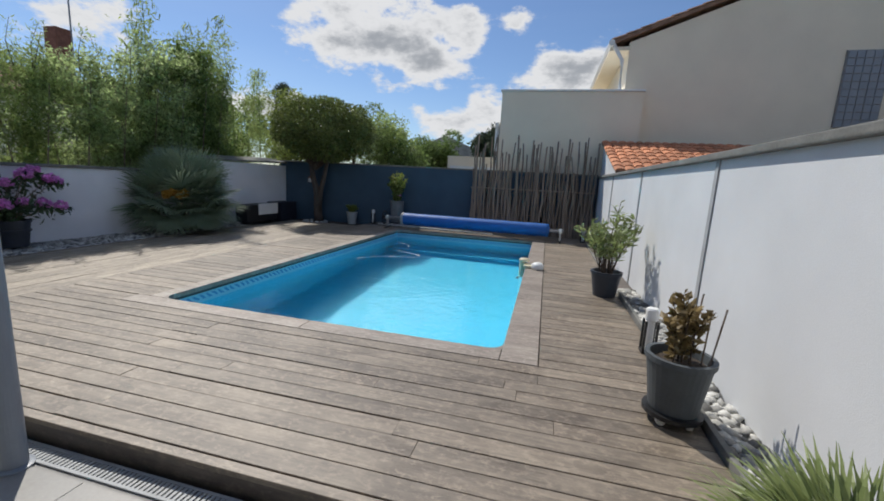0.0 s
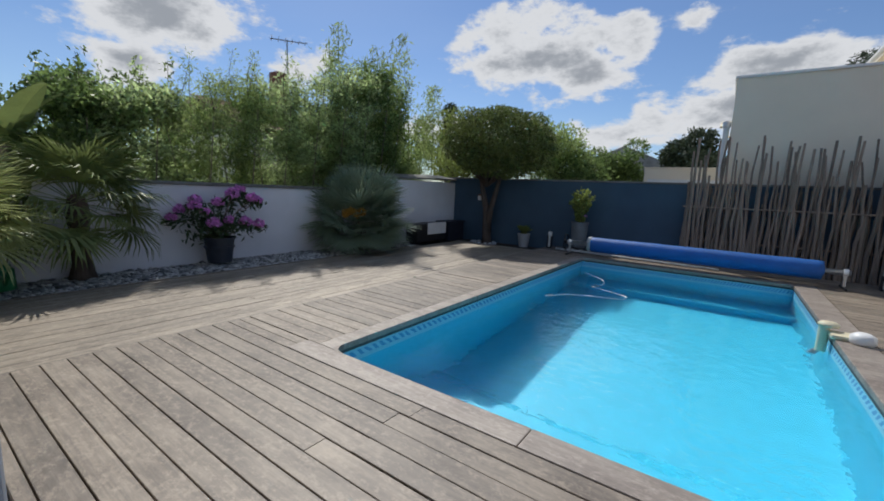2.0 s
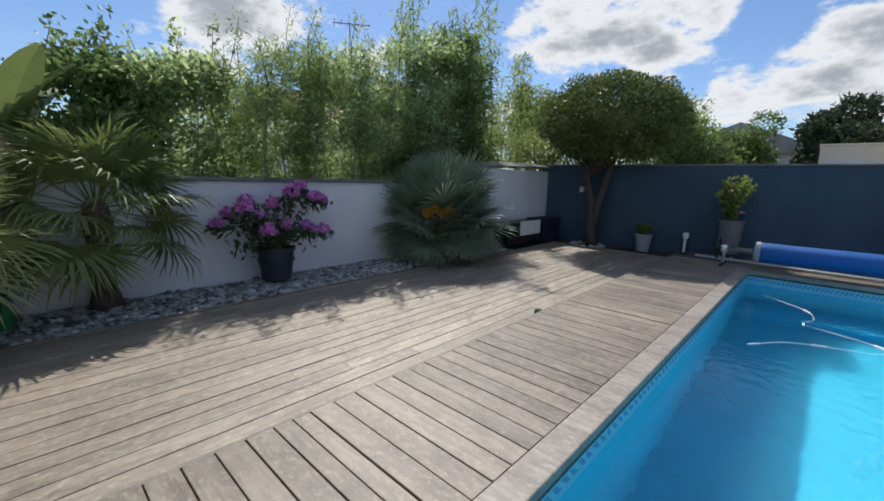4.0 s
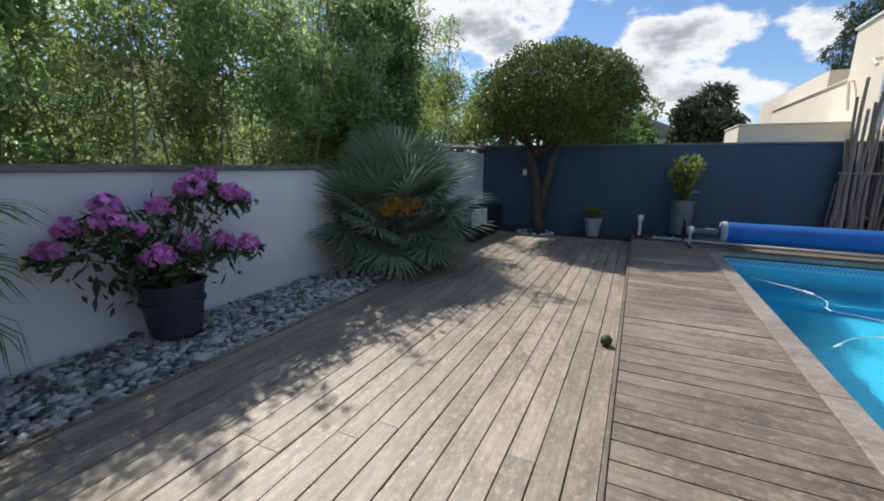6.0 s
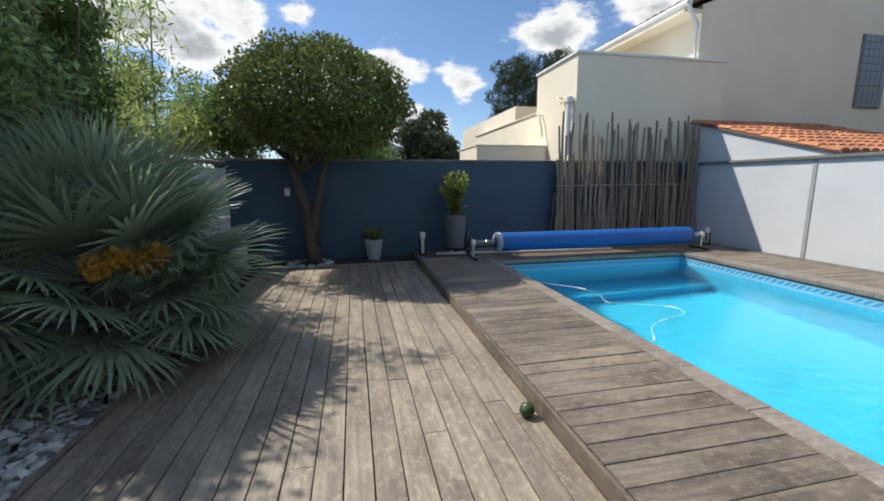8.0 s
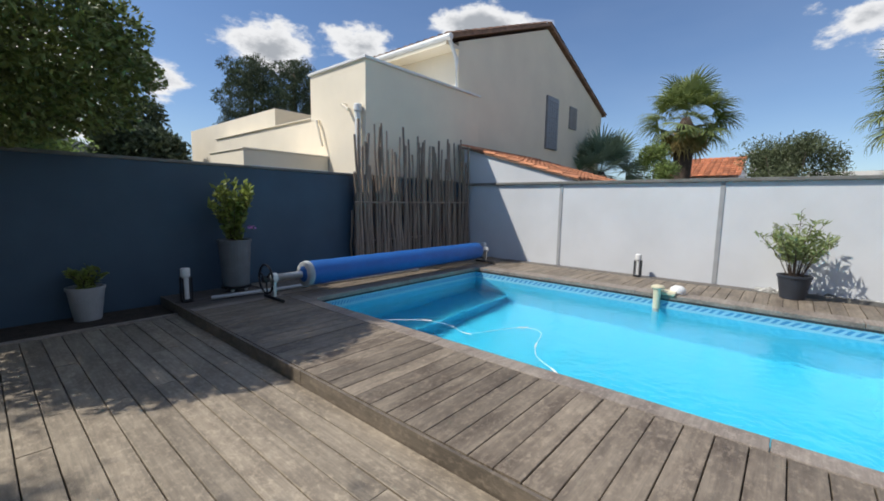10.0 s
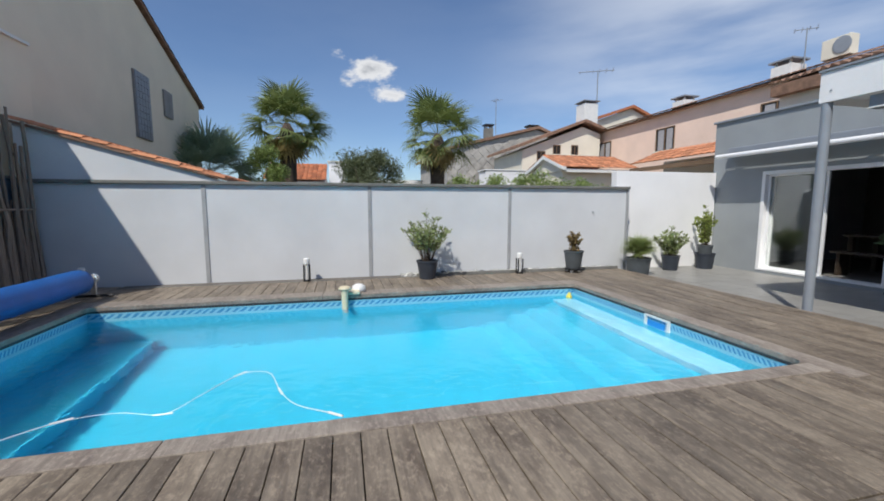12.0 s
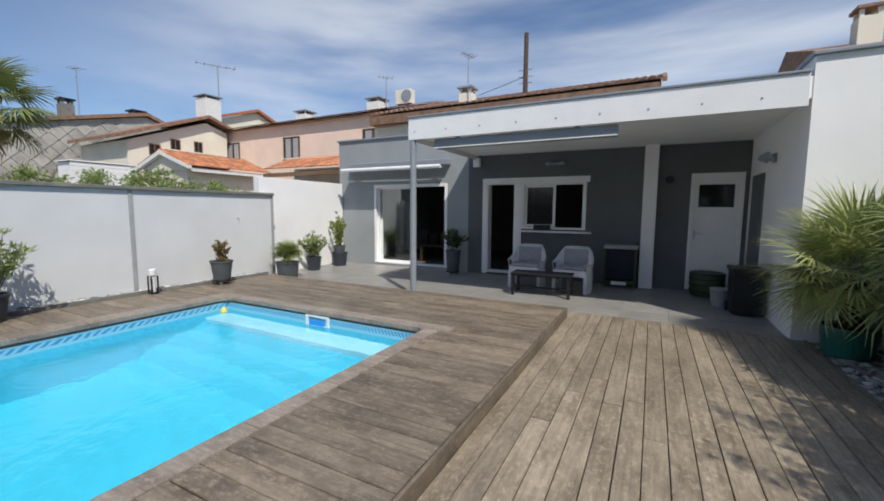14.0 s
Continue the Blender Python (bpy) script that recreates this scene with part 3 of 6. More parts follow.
def framed(name, label, category, x0, x1, z0, z1, w, d, panes, material="pvc", y=SOUTH):
    """A frame in a wall's opening, set in the middle of its thickness."""
    t = tagged(new(name), label, category, kind="structure")
    part("frame_jamb", box(x0, x0 + w, y - d, y + 0.02, z0, z1, 0.004), material, t)
    part("frame_jamb", box(x1 - w, x1, y - d, y + 0.02, z0, z1, 0.004), material, t)
    part("frame_head", box(x0 + w, x1 - w, y - d, y + 0.018, z1 - w, z1, 0.004), material, t)
    part("frame_sill", box(x0 + w, x1 - w, y - d, y + 0.018, z0, z0 + 0.04, 0.004), material, t)
    for a, b, lo, hi, yy, s in panes:
        sash = part("sash", pierced(a, b, y - yy - 0.02, y - yy + 0.02, lo, hi, [(a + s, b - s, lo + s, hi - s)]), material, t, "white sash")
        g = part("pane", box(a + s, b - s, y - yy - 0.003, y - yy + 0.003, lo + s, hi - s), "pane", sash)
        g.visible_shadow = False
    return t


framed("door_1", "white sliding glass patio door standing half open", "door", 2.14, 4.26, -0.06, 1.95, 0.07, 0.18,
       [(3.14, 4.19, -0.02, 1.88, 0.10, 0.04), (3.18, 4.15, -0.02, 1.88, 0.15, 0.04)])
trim = tagged(new("door_trim"), "white outer frame of the kitchen door and window", "trim", kind="structure")
part("trim_head", box(-1.04, 1.24, SOUTH + 0.003, SOUTH + 0.03, 1.90, 2.02, 0.004), "pvc", trim)
part("trim_jamb", box(1.13, 1.24, SOUTH + 0.003, SOUTH + 0.03, -0.10, 1.898, 0.004), "pvc", trim)
part("trim_jamb", box(0.34, 0.47, SOUTH + 0.003, SOUTH + 0.03, -0.10, 1.898, 0.004), "pvc", trim)
part("window_sill", box(-1.10, 0.46, SOUTH + 0.003, SOUTH + 0.09, 0.86, 0.90, 0.006), "pvc", trim)
framed("door_2", "white door frame with the dark doorway open", "door", 0.47, 1.15, -0.07, 1.93, 0.045, 0.2, [])
framed("window_1", "white sliding kitchen window, one side open", "window", -0.98, 0.36, 0.93, 1.93, 0.07, 0.16,
       [(-0.36, 0.29, 0.98, 1.86, 0.06, 0.05)])
d3 = framed("door_3", "white utility door with a dark upper pane", "door", -3.55, -2.76, -0.1, 2.0, 0.06, 0.1, [])
leaf = part("door_leaf", pierced(-3.49, -2.82, SOUTH - 0.06, SOUTH - 0.015, -0.06, 1.94, [(-3.42, -2.89, 1.40, 1.80)]), "pvc", d3)
part("pane", box(-3.42, -2.89, SOUTH - 0.04, SOUTH - 0.034, 1.40, 1.80), "dark_glass", leaf)
part("lock", box(-2.87, -2.84, SOUTH - 0.015, SOUTH + 0.01, 0.82, 0.98, 0.004), "alu", leaf, "metal lock plate")
part("handle", tube([(-2.855, SOUTH + 0.01, 0.93), (-2.855, SOUTH + 0.045, 0.93), (-2.96, SOUTH + 0.045, 0.93)], 0.009, seg=8), "alu", leaf, "metal lever handle")
side = tagged(new("door_4"), "dark grey side door in the white wing", "door", kind="structure")
part("door_leaf", box(-3.622, -3.59, -4.42, -3.72, -0.08, 1.90, 0.004), "house_grey", side)

# ---- plants: builders ----
RNG = np.random.default_rng(7)


def unit(n, rng):
    v = rng.normal(size=(n, 3))
    return v / np.linalg.norm(v, axis=1)[:, None]


def leaf_mesh(pts, size, aspect=0.42, rng=RNG, droop=0.0, outward=None):
    """Many small pointed leaves, each a bent pair of triangles, at the given points."""
    n = len(pts)
    d = unit(n, rng)
    if outward is not None:
        d = d + 0.9 * outward
        d /= np.linalg.norm(d, axis=1)[:, None]
    d[:, 2] -= droop
    s = np.cross(d, unit(n, rng))
    s /= np.linalg.norm(s, axis=1)[:, None] + 1e-9
    up = np.cross(s, d)
    k = size * rng.uniform(0.65, 1.3, (n, 1))
    v = np.stack((pts - d * k / 2, pts + s * k * aspect / 2 + up * k * 0.07, pts + d * k / 2, pts - s * k * aspect / 2 + up * k * 0.07), 1)
    f = np.arange(4 * n).reshape(n, 4)
    return v.reshape(-1, 3).tolist(), f.tolist()


def clump_points(clumps, n, rng=RNG, shell=0.55):
    """Points in a set of balls (x, y, z, r[, flatness]), thicker towards their skins."""
    w = np.array([c[3] ** 2 for c in clumps])
    pick = rng.choice(len(clumps), n, p=w / w.sum())
    c = np.array([c[:3] for c in clumps])[pick]
    r = np.array([c[3] for c in clumps])[pick]
    flat = np.array([c[4] if len(c) > 4 else 0.85 for c in clumps])[pick]
    u = unit(n, rng)
    out = u.copy()
    rad = r * (shell + (1 - shell) * rng.random(n)) * rng.uniform(0.85, 1.1, n)
    u = u * rad[:, None]
    u[:, 2] *= flat
    return c + u, out


def tree(name, at, label, trunk_r, height, clumps, leaves, leaf, material, bark="bark", category="tree", forks=(), group="", droop=0.0, aspect=0.42):
    """A tapered trunk with limbs to its clumps, and a crown of many leaves."""
    t = thing(name, at, label, category, group)
    rng = np.random.default_rng(abs(hash_of(at)))
    stem = [(0, 0, -0.02), (0.03, -0.02, height * 0.35), (-0.02, 0.02, height * 0.7), (0, 0, height)]
    if trunk_r:
        part("trunk", tube(stem, trunk_r, trunk_r * 0.5, 10), bark, t, smooth=True)
        for c in clumps[:10]:
            mid = (c[0] * 0.45, c[1] * 0.45, height * 0.8 + (c[2] - height * 0.8) * 0.45)
            part("limb", tube([(0, 0, height * 0.72), mid, c[:3]], trunk_r * 0.38, trunk_r * 0.1, 6), bark, t)
    pts, out = clump_points(clumps, leaves, rng)
    part("crown", leaf_mesh(pts, leaf, aspect, rng, droop, out), material, t)
    return t


def hash_of(at):
    return int(at[0] * 131) * 7919 + int(at[1] * 137) * 104729 + 17


def blob_clumps(rng, n, centre, spread, r0, r1, flat=0.85):
    out = []
    for _ in range(n):
        u = rng.normal(size=3)
        u /= np.linalg.norm(u)
        k = rng.uniform(0.35, 1.0)
        out.append((centre[0] + u[0] * spread[0] * k, centre[1] + u[1] * spread[1] * k, centre[2] + u[2] * spread[2] * k, rng.uniform(r0, r1), flat))
    return out


def fan_frond(rng, stalk, blade, n=24, spread=118, width=0.03, droop=0.35):
    """A fan leaf: a stalk along x, then blades that spread from its end and hang at their tips."""
    v, f = [], []

    def strip(p, q):
        b = len(v)
        for c in p:
            v.append(c)
        for a in q:
            f.append([b + i for i in a])
    w = 0.009
    strip([(0, -w, 0), (0, w, 0), (0, 0, w), (stalk, -w * 0.6, 0), (stalk, w * 0.6, 0), (stalk, 0, w)],
          [(0, 1, 4, 3), (1, 2, 5, 4), (2, 0, 3, 5)])
    for i in range(n):
        a = radians(-spread + 2 * spread * i / (n - 1)) + rng.normal() * 0.03
        ln = blade * (1.0 - 0.22 * abs(a) / 2.0) * rng.uniform(0.9, 1.06)
        dx, dy = math.cos(a), math.sin(a)
        px, py = -dy, dx
        lift = 0.16 * math.cos(a)
        row = []
        for t, wd in ((0.0, 0.35), (0.45, 1.0), (0.78, 0.6), (1.0, 0.06)):
            z = lift * t * ln - droop * ln * max(0, t - 0.35) ** 2 * rng.uniform(0.7, 1.4) + (0.012 if i % 2 else -0.012) * t
            h = width * wd / 2
            c = (stalk + dx * ln * t, dy * ln * t, z)
            row.append(((c[0] + px * h, c[1] + py * h, c[2]), (c[0] - px * h, c[1] - py * h, c[2])))
        b = len(v)
        v.extend(p for pr in row[1:] for p in pr)
        f.extend([[4, 3, b + 1, b], [b, b + 1, b + 3, b + 2], [b + 2, b + 3, b + 5, b + 4]])
    return v, f


def frond_meshes(kind, stalk, blade, material, count=4, **kw):
    made = []
    for k in range(count):
        me = bpy.data.meshes.new(kind)
        v, f = fan_frond(np.random.default_rng(40 + k), stalk, blade, **kw)
        me.from_pydata(v, [], f)
        me.update()
        me.materials.append(M[material])
        made.append(me)
    return made


def set_fronds(t, meshes, at, n, lo, hi, rng, scale=(0.85, 1.1), name="frond", twist=18):
    """Fronds round a heart at `at`, their stalks between the elevations lo and hi (degrees)."""
    for i in range(n):
        ob = new(name, meshes[i % len(meshes)])
        ob.parent = t
        el = lo + (hi - lo) * ((i + 0.5) / n) ** 0.9 + rng.normal() * 4
        az = i * 137.5 + rng.normal() * 9
        k = rng.uniform(*scale)
        ob.matrix_basis = pose(at[0], at[1], at[2], 0, 0, az) @ pose(0, 0, 0, 0, -el, 0) @ pose(0, 0, 0, rng.normal() * twist, 0, 0) @ Matrix.Diagonal((k, k, k, 1))


def pot_profile(r, h, wall=0.02, flare=0.78, rim=0.03):
    return [(r * flare, 0), (r * (flare + 0.02), 0.01), (r * 0.97, h - rim), (r * 1.03, h - rim), (r * 1.03, h), (r - wall, h), (r - wall - 0.01, h - 0.05), (0.01, h - 0.05)]


def potted(name, at, label, r, h, pot_mat, category="potted plant", flare=0.78, caddy=False, group=""):
    t = thing(name, at, label, category, group)
    z = 0.0
    if caddy:
        part("caddy", lathe([(r * 0.85, 0.05), (r * 0.9, 0.055), (r * 0.9, 0.08), (0.02, 0.08)], 20), "black", t, "black wheeled plant caddy")
        for i in range(4):
            a = math.pi / 4 + i * math.pi / 2
            part("castor", lathe([(0.026, -0.012), (0.026, 0.012)], 12, m=pose(r * 0.6 * math.cos(a), r * 0.6 * math.sin(a), 0.027, 90, 0, i * 90)), "white", t)
        z = 0.081
    p = part("pot", lathe([(a, b + z) for a, b in pot_profile(r, h, flare=flare)], 32), pot_mat, t, smooth=False)
    part("soil", lathe([(r - 0.03, h - 0.06 + z), (r - 0.04, h - 0.045 + z), (0.01, h - 0.03 + z)], 20), "soil", t)
    return t, h + z - 0.04


def bush_in_pot(t, z, rng, n, spread, height, leaves, size, material, stem="bark", aspect=0.22, spikes=0.5):
    """Upright shoots from a pot, each with leaves along its upper part."""
    pts, dirs = [], []
    for i in range(n):
        a, k = i * 2.4 + rng.normal() * 0.3, math.sqrt((i + 0.5) / n)
        top = Vector((math.cos(a) * spread * k, math.sin(a) * spread * k, z + height * rng.uniform(0.65, 1.0) * (1.12 - 0.35 * k)))
        base = Vector((math.cos(a) * 0.06 * k, math.sin(a) * 0.06 * k, z - 0.03))
        mid = base.lerp(top, 0.5) + Vector((-math.cos(a) * 0.04, -math.sin(a) * 0.04, 0.03))
        part("stem", tube([base, mid, top], 0.007, 0.003, 5), stem, t)
        m = leaves // n
        for j in range(m):
            u = spikes + (1 - spikes) * rng.random()
            c = (base.lerp(mid, u * 2) if u < 0.5 else mid.lerp(top, u * 2 - 1))
            o = rng.normal(size=3)
            o /= np.linalg.norm(o)
            o[2] = abs(o[2]) * 0.9 + 0.15
            pts.append(np.array(c) + o * size * 0.45)
            dirs.append(o)
    part("foliage", leaf_mesh(np.array(pts), size, aspect, rng, 0.0, np.array(dirs) * 2), material, t)


# ---- garden: west side ----
def dwarf_palm():
    t = thing("dwarf_fan_palm", (-4.2, 4.25, LOW), "large grey-green dwarf fan palm with orange flower spathes", "palm")
    rng = np.random.default_rng(3)
    part("trunk", tube([(0, 0, -0.05), (0.02, 0, 0.35), (0, 0.02, 0.62)], 0.17, 0.12, 10), "bark", t, smooth=True)
    ms = frond_meshes("frond", 0.72, 0.62, "fan", 5, n=36, spread=114, width=0.032, droop=0.3)
    set_fronds(t, ms, (0, 0, 0.6), 98, -30, 88, rng, (0.85, 1.1))
    ms2 = frond_meshes("frond", 0.5, 0.5, "fan", 3, n=30, spread=108, width=0.032, droop=0.28)
    set_fronds(t, ms2, (0, 0, 0.32), 42, -16, 22, rng, (0.85, 1.25))
    for i in range(4):
        a = radians(-64 + 8 * i)
        bm = bmesh.new()
        bmesh.ops.create_icosphere(bm, subdivisions=4, radius=0.075)
        at = Vector((0.78 * math.cos(a), 0.78 * math.sin(a), 0.84 + 0.04 * (i % 2)))
        for v in bm.verts:
            v.co = v.co * (1 + 0.75 * noise.noise(v.co * 38 + Vector((i * 5, 0, 0)))) + at
        part("spathe", bm, "orange", t, "orange-yellow flower cluster")
    return t


def trunk_palm():
    t = thing("fan_palm", (-4.55, -0.42, LOW), "young fan palm with a dark fibrous trunk in the pebbles", "palm")
    rng = np.random.default_rng(5)
    part("trunk", lathe([(0.17, -0.05), (0.14, 0.05), (0.105, 0.2), (0.10, 0.6), (0.13, 0.85), (0.10, 1.05), (0.04, 1.12)], 14), "bark", t, smooth=True)
    ms = frond_meshes("frond", 0.55, 0.5, "fan_green", 4, n=32, spread=120, width=0.03, droop=0.95)
    set_fronds(t, ms, (0, 0, 1.0), 46, -42, 76, rng, (0.82, 1.18))


def banana():
    t = thing("banana_plant", (-5.0, -1.0, LOW), "banana plant with a pale stem and torn broad leaves", "plant")
    part("stem", tube([(0, 0, -0.05), (0.03, 0.02, 0.8), (0.02, 0.05, 1.75)], 0.09, 0.05, 10), "bark_pale", t, smooth=True)
    for i, (az, ln, el) in enumerate(((20, 1.0, 62), (150, 1.1, 50), (255, 0.9, 55), (80, 0.85, 72), (320, 0.9, 40))):
        v, f = [], []
        for k in range(9):
            u = k / 8
            w = 0.17 * math.sin(math.pi * min(1, 0.08 + 0.9 * u)) ** 0.7
            x, z = ln * u, -0.35 * ln * u * u
            v += [(x, -w, z + 0.05 * w), (x, 0, z - 0.03), (x, w, z + 0.05 * w)]
        for k in range(8):
            b = 3 * k
            f += [(b, b + 3, b + 4, b + 1), (b + 1, b + 4, b + 5, b + 2)]
        ob = part("leaf", (v, f), "fan_green", t)
        ob.matrix_basis = pose(0.02, 0.05, 1.7, 0, 0, az) @ pose(0, 0, 0, 0, -el, 0)


def rhododendron():
    t, z = potted("potted_rhododendron", (-4.42, 1.32, LOW + 0.03), "magenta flowering rhododendron in a dark grey pot on the pebbles", 0.235, 0.42, "pot", flare=0.76)
    rng = np.random.default_rng(11)
    heads = [(-0.30, -0.46, 0.86), (-0.12, -0.30, 1.02), (0.0, -0.20, 0.83), (-0.05, 0.02, 0.98), (0.05, 0.22, 1.13), (0.0, 0.36, 1.20), (-0.1, 0.30, 1.09),
             (0.08, 0.52, 1.07), (0.02, 0.66, 1.03), (0.16, 0.10, 0.70), (0.1, 0.40, 0.66), (0.14, 0.62, 0.62), (0.22, -0.18, 0.66), (-0.2, -0.62, 0.74), (0.12, -0.42, 0.95)]
    lp = []
    for h in heads:
        mid = (h[0] * 0.45, h[1] * 0.35, z + (h[2] - z) * 0.5)
        part("stem", tube([(h[0] * 0.05, h[1] * 0.05, z - 0.03), mid, h], 0.011, 0.005, 6), "bark_pale", t)
        for _ in range(26):
            o = rng.normal(size=3)
            o[2] = -abs(o[2]) * 0.6
            o /= np.linalg.norm(o)
            lp.append(np.array(h) + o * rng.uniform(0.05, 0.15) - (0, 0, 0.03))
        for u in rng.uniform(0.3, 0.95, 16):
            c = Vector(mid).lerp(Vector(h), u)
            lp.append(np.array(c) + rng.normal(size=3) * 0.055)
    part("band", lathe([(0.222, 0.245), (0.231, 0.25), (0.232, 0.27), (0.226, 0.275)], 32), "pot", t, "moulded band of the pot")
    for _ in range(330):
        o = rng.normal(size=3) * (0.15, 0.2, 0.12)
        lp.append(o + (0.02, -0.05, z + 0.17))
    part("foliage", leaf_mesh(np.array(lp), 0.115, 0.36, rng, 0.35), "rhodo", t)
    for h in heads:
        u = unit(120, rng)
        u[:, 2] = np.where(u[:, 2] < 0, u[:, 2] * 0.55, u[:, 2]) * 0.9
        p = np.array(h) + u * 0.095 * rng.uniform(0.8, 1.2) * rng.uniform(0.75, 1.05, (120, 1))
        part("bloom", leaf_mesh(p, 0.062, 0.85, rng, 0.0, u), "petal", t, "magenta flower head")


def ball_tree():
    at = (-3.0, 7.78, LOW)
    t = thing("standard_laurel_tree", at, "clipped evergreen tree with a domed crown and two bare grey-brown stems", "tree")
    rng = np.random.default_rng(21)
    part("trunk", tube([(0.07, 0.02, -0.04), (0.03, 0, 0.4), (-0.03, 0.03, 0.95), (-0.14, 0.02, 1.35), (-0.27, 0.05, 1.9)], 0.135, 0.055, 12), "bark_mid", t, smooth=True)
    part("trunk", tube([(0.07, 0.0, 0.3), (0.12, 0.0, 0.9), (0.25, 0.03, 1.45), (0.36, 0.03, 1.9)], 0.095, 0.045, 10), "bark_mid", t, smooth=True)
    for i in range(12):
        a = i * 2.4
        part("limb", tube([(-0.05, 0.02, 1.55), (0.55 * math.cos(a), 0.5 * math.sin(a), 2.0), (1.15 * math.cos(a), 1.05 * math.sin(a), 2.2 + 0.5 * (i % 3))], 0.035, 0.012, 6), "bark", t)
    n = 38000
    u = unit(n, rng)
    low = u[:, 2] < -0.05
    rad = np.where(low | (rng.random(n) < 0.25), rng.uniform(0.4, 1.0, n), rng.uniform(0.78, 1.02, n))
    lump = np.array([noise.noise(Vector(c) * 3.1) for c in u])
    rad = rad * (1 + 0.13 * lump)
    p = u * rad[:, None] * (1.50, 1.42, 0.99)
    p[:, 2] = np.where(p[:, 2] < 0, p[:, 2] * 0.78, p[:, 2]) + 2.55
    p[:, 0] += 0.27
    part("crown", leaf_mesh(p, 0.07, 0.5, rng, 0.0, u), "laurel", t)
    ring = thing("stone_ring", (-3.0, 7.7, LOW), "ring of pale stones round the tree's foot", "stones")
    for i in range(13):
        a = 2 * math.pi * i / 13
        bm = bmesh.new()
        bmesh.ops.create_icosphere(bm, subdivisions=2, radius=0.05)
        for v in bm.verts:
            v.co = Vector((v.co.x * 1.3, v.co.y, v.co.z * 0.75)) * (1 + 0.25 * noise.noise(v.co * 14 + Vector((i, 0, 0)))) + Vector((0.33 * math.cos(a), 0.27 * math.sin(a), 0.02))
        part("stone", bm, "pot_pale", ring, smooth=True)


dwarf_palm()
trunk_palm()
banana()
rhododendron()
ball_tree()


# ---- hedges and far trees ----
def shrub(at, w, d, h, leaves, size, material, label, name="hedge_shrub", n=16, base=0.0, droop=0.0, aspect=0.42, group="shrubs over the west wall", stems=5, clip=None, shoots=0):
    rng = np.random.default_rng(abs(hash_of(at)) + 3)
    t = thing(name, at, label, "shrub", group)
    for i in range(stems):
        a = i * 2.4
        part("stem", tube([(0.12 * math.cos(a), 0.12 * math.sin(a), -0.02), (w * 0.25 * math.cos(a), d * 0.25 * math.sin(a), h * 0.45), (w * 0.4 * math.cos(a), d * 0.4 * math.sin(a), h * 0.8)], 0.015, 0.006, 6), "bark_pale", t)
    cl = []
    for i in range(n):
        a, k = rng.uniform(0, 6.28), math.sqrt(rng.random())
        z = base + (h - base) * rng.uniform(0.22, 0.95)
        taper = 1.0 - 0.45 * max(0, z / h - 0.55) / 0.45
        cl.append((w / 2 * k * math.cos(a) * taper, d / 2 * k * math.sin(a) * taper, z, rng.uniform(0.16, 0.30) * min(w, d, h), 0.9))
    pts, out = clump_points(cl, leaves, rng, 0.3)
    if clip is not None:
        # clipped back to the wall face low down, overhanging a little above it
        wx, wz = pts[:, 0] + at[0], pts[:, 2] + at[2]
        keep = (wx < clip) | ((wz > 1.6) & (wx < clip + 0.22 + 0.35 * (wz - 1.6)))
        pts, out = pts[keep], out[keep]
    for i in range(shoots):
        # thin leading shoots that stand out of the top
        a, k = rng.uniform(0, 6.28), rng.uniform(0.1, 0.75)
        b = Vector((w / 2 * k * math.cos(a), d / 2 * k * math.sin(a), h * rng.uniform(0.74, 0.88)))
        e = b + Vector((rng.normal() * 0.16, rng.normal() * 0.16, rng.uniform(0.45, 0.85)))
        m = b.lerp(e, 0.5) + Vector((rng.normal() * 0.04, rng.normal() * 0.04, 0))
        part("shoot", tube([b, m, e], 0.007, 0.003, 5), "bark", t)
        pts = np.vstack((pts, np.array([tuple(b.lerp(e, u)) for u in rng.uniform(0.15, 1.05, 60)]) + rng.normal(size=(60, 3)) * 0.06))
        out = np.vstack((out, unit(60, rng)))
    part("foliage", leaf_mesh(pts, size, aspect, rng, droop, out), material, t)
    return t


